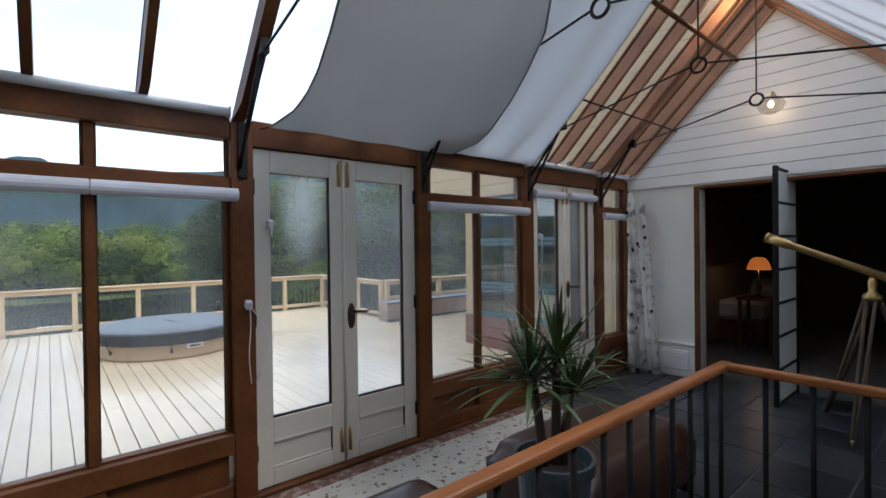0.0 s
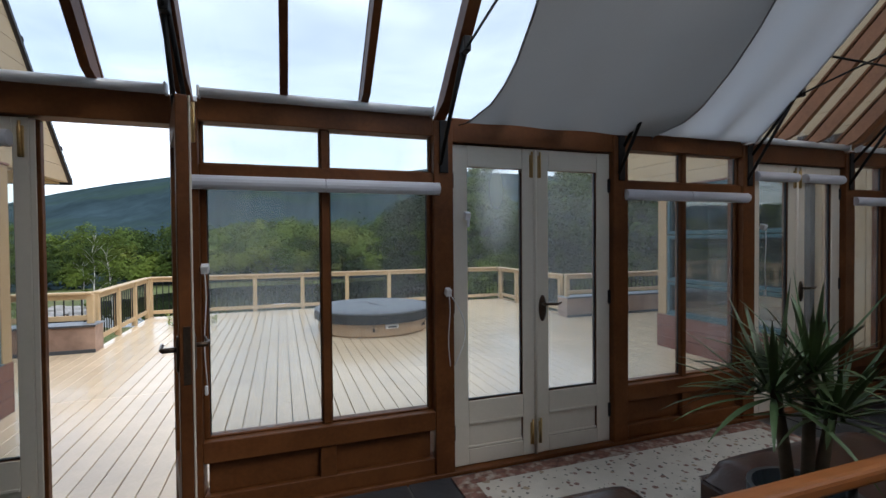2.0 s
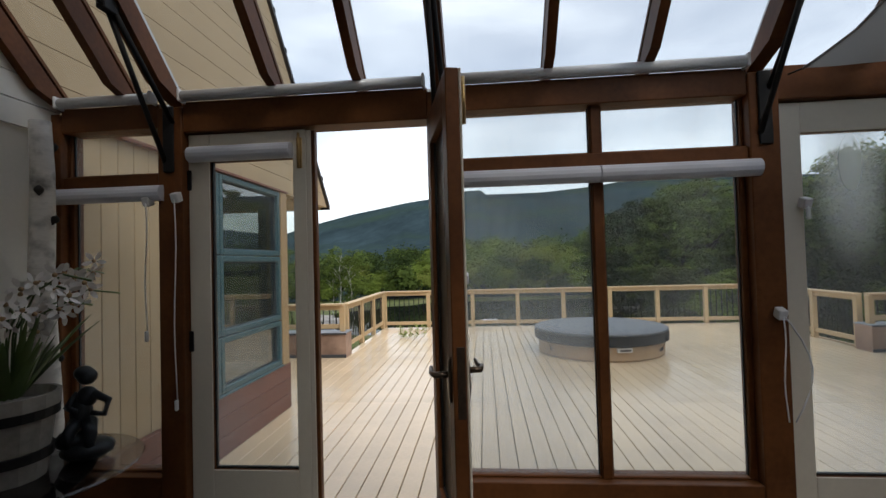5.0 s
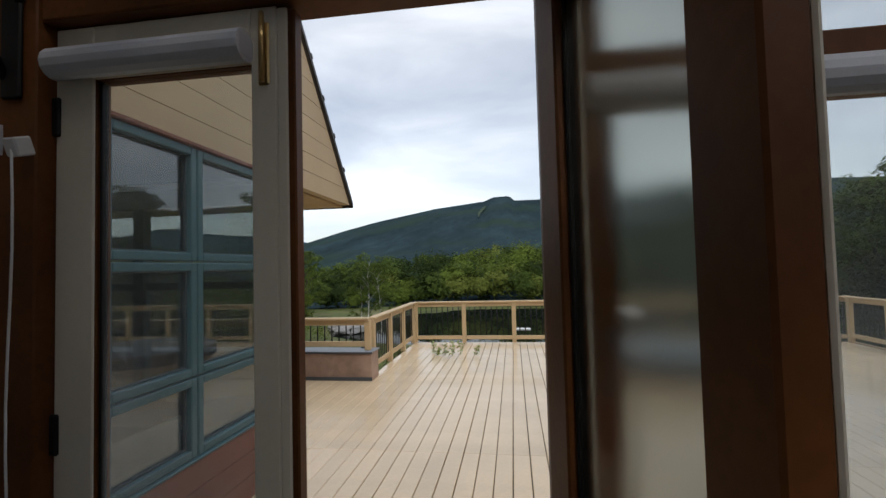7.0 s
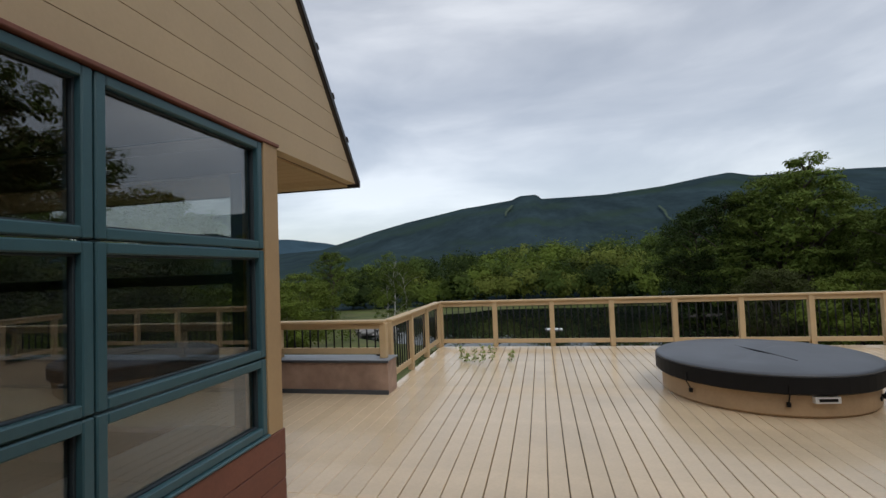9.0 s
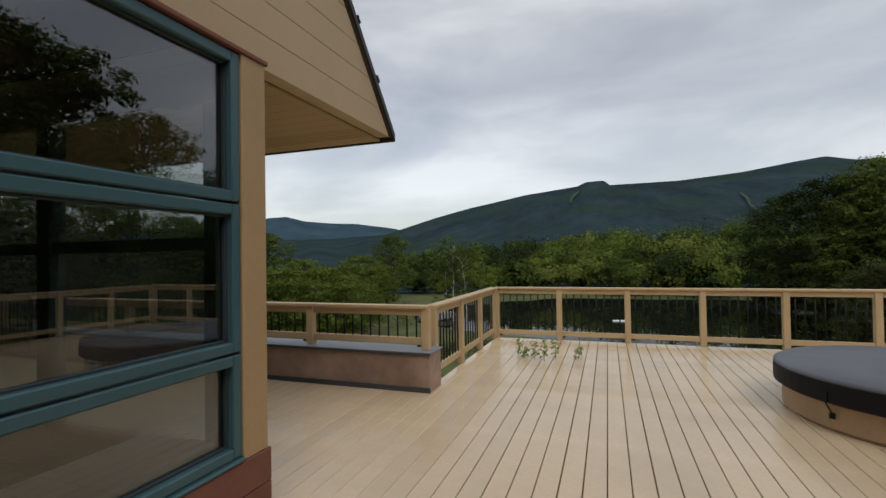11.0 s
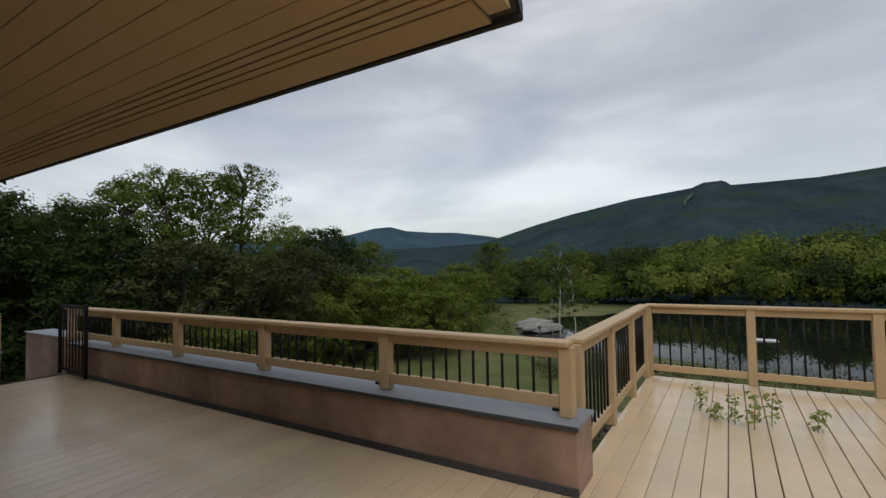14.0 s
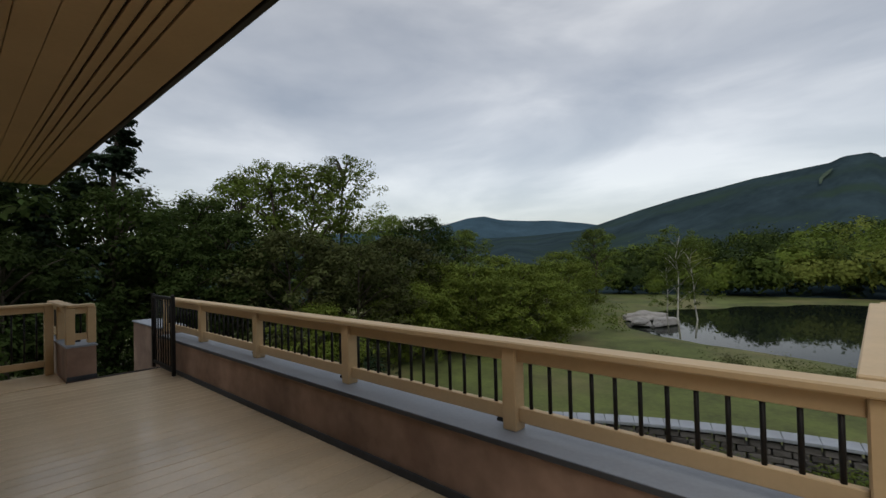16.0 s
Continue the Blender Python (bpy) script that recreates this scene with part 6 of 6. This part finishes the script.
def woods():
    """Woods on the other shore and up the valley: round crowns in rows, of clumps of leaves."""
    rnd = np.random.default_rng(21)
    chunks = {"woods_deep": [], "woods_mid": [], "woods_fresh": [], "woods_yellow": []}
    rows = ((64, 69, 54, 0.60), (70, 80, 50, 0.86), (84, 98, 46, 1.0), (105, 145, 60, 1.02), (145, 260, 110, 1.0))
    for d0, d1, count, share in rows:
        for i in range(count):
            az = -58 + 118 * (i + rnd.uniform(-0.4, 1.4)) / count
            d = rnd.uniform(d0, d1)
            a = radians(az)
            ground = slope_z(az, d)
            top_e = float(np.interp(az, [q[0] for q in WOODS_TOP], [q[1] for q in WOODS_TOP]))
            low_e = (ground - EYE.z) / d
            h = (low_e + (top_e - low_e) * share * rnd.uniform(0.62, 1.12)) * d + EYE.z - ground
            if h < 1.3:
                continue
            h = min(h, 13.0)
            r = min(max(1.6, h * rnd.uniform(0.46, 0.66)), 5.6)
            base = np.array([EYE.x + d * math.sin(a), EYE.y + d * math.cos(a), ground])
            n = 26 if d < 105 else 17
            q = rnd.normal(size=(n, 3))
            q[:, 2] = np.abs(q[:, 2]) * 1.1 - 0.35
            q /= np.linalg.norm(q, axis=1)[:, None]
            cs = base + np.array([0, 0, h * 0.5]) + q * np.array([r * 0.78, r * 0.78, h * 0.40]) * rnd.uniform(0.7, 1.12, (n, 1))
            kind = rnd.choice(list(chunks), p=[0.22, 0.36, 0.27, 0.15])
            size = 0.12 + 0.0014 * d
            chunks[kind].append(crown_leaves(rnd, cs, q, r * rnd.uniform(0.24, 0.38, n), 84 if d < 84 else 60 if d < 105 else 32, size))
            # core in the deep tone whatever the crown's colour: painted inner shade
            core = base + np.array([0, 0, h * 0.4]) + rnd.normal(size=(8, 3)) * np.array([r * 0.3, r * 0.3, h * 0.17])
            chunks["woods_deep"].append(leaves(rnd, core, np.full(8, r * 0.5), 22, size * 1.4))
    for kind, label in (("woods_mid", "green broadleaf woods on the far shore"), ("woods_deep", "dark green woods and the dark cores of all crowns on the far shore"), ("woods_fresh", "light green woods on the far shore"), ("woods_yellow", "yellowish green crowns among the far woods")):
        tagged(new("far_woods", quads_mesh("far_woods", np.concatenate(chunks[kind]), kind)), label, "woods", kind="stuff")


woods()


def shore_plants(name, leaf_name, seed, count, az0, az1, d0, d1, size, label, z=GROUND_Z):
    rnd = np.random.default_rng(seed)
    az, d = np.radians(rnd.uniform(az0, az1, count)), rnd.uniform(d0, d1, count)
    base = np.stack([EYE.x + d * np.sin(az), EYE.y + d * np.cos(az), np.full(count, z)], 1)
    hs = rnd.uniform(0.25, 0.7, count) * size
    ob = new(name, quads_mesh(name, leaves(rnd, base + np.stack([hs * 0, hs * 0, hs * 0.6], 1), hs, 90, 0.034 * size + 0.012), leaf_name))
    tagged(ob, label, "shrubs", kind="stuff")


shore_plants("shore_shrubs", "leaf", 31, 120, -60, -24, 36, 52, 2.2, "low green shrubs along the near shore")
shore_plants("shore_shrubs", "leaf_olive", 32, 140, -22, 25, 23, 27, 1.1, "rough grass and weeds along the pond edge")
shore_plants("bank_shrubs", "leaf_dark", 33, 150, 15, 110, 20, 27, 2.4, "dark undergrowth below the trees")
shore_plants("bank_shrubs", "needle", 35, 230, -115, -50, 17, 24, 2.2, "dark undergrowth below the trees")
shore_plants("garden_leaves", "leaf", 34, 170, -42, -6, 13.2, 14.9, 0.9, "green hostas below the deck", GROUND_Z + 0.05)

# weeds growing through the deck by the corner post
for k, (x, y, h) in enumerate(((-2.42, 7.95, 0.12), (-2.14, 7.66, 0.14), (-2.00, 7.57, 0.155), (-1.87, 7.75, 0.14), (-1.56, 7.74, 0.10), (-2.29, 7.75, 0.06))):
    wd = thing("deck_weed", (x, y, DECK_Z), "leafy green weed growing through the deck boards", "weed", "deck weeds")
    rnd = np.random.default_rng(50 + k)
    link("foliage", quads_mesh("foliage", leaves(rnd, [(rnd.normal() * 0.02, rnd.normal() * 0.02, h * (0.35 + 0.28 * i)) for i in range(6)], [0.06] * 6, 9, 0.027), "wild"), wd)
    rod(wd, "stalk", "wild", [(0, 0, 0), (0.01, 0.01, h * 1.7)], 0.004, 5)

# ---- pond, shore rocks, garden wall ----
def blob(cx, cy, rx, ry, seed, n=72, z=0.0, wob=0.12):
    rnd = np.random.default_rng(seed)
    ph = rnd.uniform(0, 6.283, 6)
    out = []
    for i in range(n):
        a = 2 * math.pi * i / n
        s = 1 + wob * sum(math.sin((k + 2) * a + ph[k]) / (k + 1.5) for k in range(4))
        out.append((cx + rx * s * math.cos(a), cy + ry * s * math.sin(a), z))
    return out


POND = (10.0, 46.0, 27.0, 16.5)
ring = blob(POND[0], POND[1], POND[2] * 1.2, POND[3] * 1.2, 3, z=GROUND_Z - 0.18)
water = new("water", mesh_of("water", ring, [tuple(range(len(ring)))], M["water"]))
tagged(water, "dark still pond reflecting the sky and trees", "pond", kind="structure")
fl = thing("swim_float", (-0.2, 42.0, GROUND_Z - 0.2), "small white float lying on the pond", "float")
B(fl, "platform", "white_plastic", (-0.75, -0.4, 0.0), (0.75, 0.4, 0.10), bev=0.03)


def boulder(x, y, sx, sy, sz, seed, label):
    rnd = np.random.default_rng(seed)
    bm = bmesh.new()
    bmesh.ops.create_icosphere(bm, subdivisions=3, radius=1.0)
    for v in bm.verts:
        q = 1 + 0.35 * noise.noise(v.co * 1.3 + Vector((seed, 0, 0))) + 0.12 * noise.noise(v.co * 4)
        v.co = Vector((v.co.x * sx, v.co.y * sy, max(-0.2, v.co.z) * sz)) * q
    me = bpy.data.meshes.new("shore_rock")
    bm.to_mesh(me)
    bm.free()
    me.materials.append(M["rock"])
    ob = new("shore_rock", me)
    ob.matrix_basis = pose(x, y, GROUND_Z, 0, 0, seed * 40)
    tagged(ob, label, "rock", "shore rocks")


boulder(-17.2, 42.5, 1.8, 1.0, 0.55, 1, "pale flat rock slab on the shore")
boulder(-14.9, 40.6, 1.5, 0.6, 0.5, 2, "pale flat rock slab on the shore")
boulder(-16.3, 39.4, 1.0, 0.7, 0.4, 3, "pale flat rock slab on the shore")
gw = thing("garden_wall", (0, 0, GROUND_Z), "dry stone garden wall with pale cap slabs", "stone wall")
wv, caps = [], []
rnd = random.Random(77)
for i in range(46):
    a = radians(-46 + i * 1.32)
    x, y = EYE.x + 15.5 * math.sin(a), EYE.y + 15.5 * math.cos(a)
    caps.append((x, y, 0.90, -46 + i * 1.32))
    for j in range(5):
        w, hh = rnd.uniform(0.26, 0.37), rnd.uniform(0.13, 0.158)
        v, f = chamfer_box(w, 0.4, hh, 0.02)
        v = [(p[0] * math.cos(a) + p[1] * math.sin(a), p[1] * math.cos(a) - p[0] * math.sin(a), p[2]) for p in v]
        wv.append(([(p[0] + x + (0.15 * math.cos(a) if j % 2 else 0), p[1] + y - (0.15 * math.sin(a) if j % 2 else 0) + rnd.uniform(-0.03, 0.03), p[2] + 0.08 + j * 0.162) for p in v], f))
tagged(shape(gw, "stones", "stone", joined(*wv)), kind="stuff")
for x, y, z, turn in caps:
    link("cap_slab", CACHE.setdefault("cap_slab", mesh_of("cap_slab", *chamfer_box(0.35, 0.55, 0.09, 0.015), M["cap"])), gw, (x, y, z), (0, 0, -turn))
shed = thing("shore_shed", (18.0, 62.5, GROUND_Z - 0.3), "small dark boathouse on the shore of the pond", "boathouse")
B(shed, "wall", "bark_brown", (-1.7, -1.2, 0), (1.7, 1.2, 1.0))
shape(shed, "roof", "shingle", prism([(-2.0, 0.95), (0, 1.55), (2.0, 0.95)], -1.7, 1.7))

# ---- ground out to the mountains, one sheet ----
RIDGE = [(-180, 0.03), (-90, 0.03), (-60, 0.035), (-42, 0.038), (-33, 0.042), (-26.5, 0.050), (-20.2, 0.085), (-16.1, 0.104), (-9.2, 0.129), (-3.2, 0.142), (-2.2, 0.150), (-0.2, 0.151), (0.4, 0.141), (7.6, 0.140), (13.6, 0.146), (18, 0.155), (20.2, 0.158), (22.3, 0.147), (30.3, 0.137), (36, 0.125), (45, 0.11), (60, 0.085), (90, 0.05), (180, 0.03)]
BLUE = [(-90, 0.03), (-62, 0.05), (-50, 0.061), (-45.5, 0.061), (-43, 0.070), (-40, 0.084), (-38, 0.087), (-36, 0.078), (-33, 0.074), (-30, 0.073), (-26, 0.064), (-22, 0.05), (-15, 0.03)]


def profile(table, az):
    return float(np.interp(az, [q[0] for q in table], [q[1] for q in table]))


def ground_z(az, r):
    a = radians(az)
    x, y = EYE.x + r * math.sin(a), EYE.y + r * math.cos(a)
    z = GROUND_Z
    if r > 14:
        z += 0.25 * noise.noise(Vector((x * 0.05, y * 0.05, 0))) * min(1, (r - 14) / 30)
    px, py = (x - POND[0]) / (POND[2] * 0.98), (y - POND[1]) / (POND[3] * 0.98)
    q = px * px + py * py
    q += 0.22 * noise.noise(Vector((x * 0.09, y * 0.09, 7)))
    if q < 1.25:
        z -= 0.9 * max(0, min(1, (1.25 - q) * 2.0))
    if r > 80:
        z += slope_z(az, r) - GROUND_Z
    if r > 300:
        s = min(1.0, (r - 300) / 2100)
        g = s * s * (3 - 2 * s)
        rough = noise.noise(Vector((x * 0.0022, y * 0.0022, 2))) * 16 + noise.noise(Vector((az * 0.3, r * 0.0006, 5))) * 46 + noise.noise(Vector((az * 1.1, r * 0.001, 9))) * 22
        z = z * (1 - g) + (r if r <= 2400 else 2400 - (r - 2400) * 0.6) * profile(RIDGE, az) * g ** 0.75 * (1 if r <= 2400 else 0.95) + rough * s * (1 - s) * 0.9
    return x, y, z


def terrain():
    rings = [0.5, 4, 8, 12, 16, 18, 20, 22, 24, 26, 28, 30, 32, 34, 36, 39, 42, 46, 50, 54, 58, 62, 66, 70, 74, 78, 84, 100, 130, 170, 220, 300, 400, 520, 660, 820, 1000, 1200, 1400, 1600, 1800, 2000, 2200, 2400, 2600, 2900, 3600]
    azs = np.concatenate([np.arange(-180, -60, 2.0), np.arange(-60, 60, 0.4), np.arange(60, 180, 2.0)])
    n = len(azs)
    verts, faces = [], []
    for r in rings:
        for k in range(n):
            az = float(azs[k])
            x, y, z = ground_z(az, r)
            verts.append((x, y, z))
    for i in range(len(rings) - 1):
        for k in range(n):
            a, b = i * n + k, i * n + (k + 1) % n
            faces.append((a, a + n, b + n, b))
    faces.append(tuple(range(n))[::-1])
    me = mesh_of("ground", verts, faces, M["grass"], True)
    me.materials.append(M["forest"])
    # from the far shore outward the ground takes the haze-tinted forest colour
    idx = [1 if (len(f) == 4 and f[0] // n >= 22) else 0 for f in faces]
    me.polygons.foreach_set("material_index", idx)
    me.update()
    tagged(new("ground", me), "lawn and wooded valley rising to forested mountains", "ground", kind="structure")


terrain()


def ski_trail(rows):
    """A pale mown strip down the mountain; rows of bearing, slope of sight and half width in degrees."""
    verts = []
    for az, elev, half in rows:
        for a in (az - half, az + half):
            reach = [q for q in range(500, 2380, 20) if (ground_z(a, q)[2] - EYE.z) / q >= elev]
            x, y, z = ground_z(a, reach[0] if reach else 2300)
            verts.append((x, y, z + 7))
    faces = [(2 * k, 2 * k + 1, 2 * k + 3, 2 * k + 2) for k in range(len(rows) - 1)]
    tagged(new("ski_trail", mesh_of("ski_trail", verts, faces, M["ski_grass"], True)), "pale mown ski trail on the wooded mountain", "ski trail", "ski trails")


ski_trail(((-3.1, 0.127, 0.10), (-3.5, 0.120, 0.22), (-3.9, 0.112, 0.16), (-4.0, 0.104, 0.08)))
ski_trail(((13.3, 0.103, 0.10), (13.9, 0.092, 0.14), (14.1, 0.080, 0.10), (14.8, 0.066, 0.12)))


def far_hills():
    """The bluish hills at the head of the valley; the air's haze is in their colour."""
    verts, faces, n = [], [], 150
    for row, (r, s) in enumerate(((3000, -0.02), (3300, 0.55), (3700, 1.0), (4100, 0.4))):
        for k in range(n):
            az = -88 + 73 * k / (n - 1)
            a = radians(az)
            z = profile(BLUE, az) * 3700 * max(s, 0) + (-10 if s < 0 else 0) + 14 * noise.noise(Vector((az * 0.6, row * 3.1, 0))) * (s < 1)
            verts.append((EYE.x + r * math.sin(a), EYE.y + r * math.cos(a), z))
    for i in range(3):
        for k in range(n - 1):
            a = i * n + k
            faces.append((a, a + n, a + n + 1, a + 1))
    tagged(new("backdrop", mesh_of("backdrop", verts, faces, M["hazed_hill"], True)), "hills at the head of the valley with haze in their blue colour", "hills", kind="structure")


far_hills()

# ---- pieces of the floors: slate tiles and deck boards ----
tile = mesh_of("slate_tile", *chamfer_box(0.44, 0.44, 0.012, 0.003), M["slate"])
for i in range(-6, 13):
    for j in range(9):
        x, y = i * 0.452 + 0.226, -0.30 - j * 0.452 + (0.0)
        if 0.12 < x < 2.42 and y < -1.83:
            continue
        if x < END_L + 0.2 or x > 5.6 or y < -4.0:
            continue
        link("slate_tile", tile, floor, (x, y, -0.006))
BOARD, JOINT_Y = 0.1445, 3.14


def board_mesh(length, gap):
    key = ("deck_board", round(length, 2), gap)
    if key not in CACHE:
        CACHE[key] = mesh_of("deck_board", *chamfer_box(BOARD - gap, length, 0.035, 0.004), M["deck"])
    return CACHE[key]


for i in range(-63, 99):
    x = -1.178 + (i + 0.5) * BOARD
    if x < -10.2 or x > 13.05:
        continue
    runs = ((0.145, JOINT_Y - 0.0015), (JOINT_Y + 0.0015, 9.235)) if -3.0 < x < 5.65 else ((CORNER_Y, 5.695),)
    gap = (0.0075 if i % 4 else 0.0055) if -2.4 < x < 1.2 else 0.010 if abs(x + 6.7) < 0.073 or abs(x + 4.75) < 0.073 else (0.0055, 0.003, 0.0042, 0.0025, 0.0065)[(i * 7) % 5] if x < -3.0 else 0.0025
    for y0, y1 in runs:
        link("deck_board", board_mesh(y1 - y0, gap), deck, (x, (y0 + y1) / 2, DECK_Z - 0.0175))
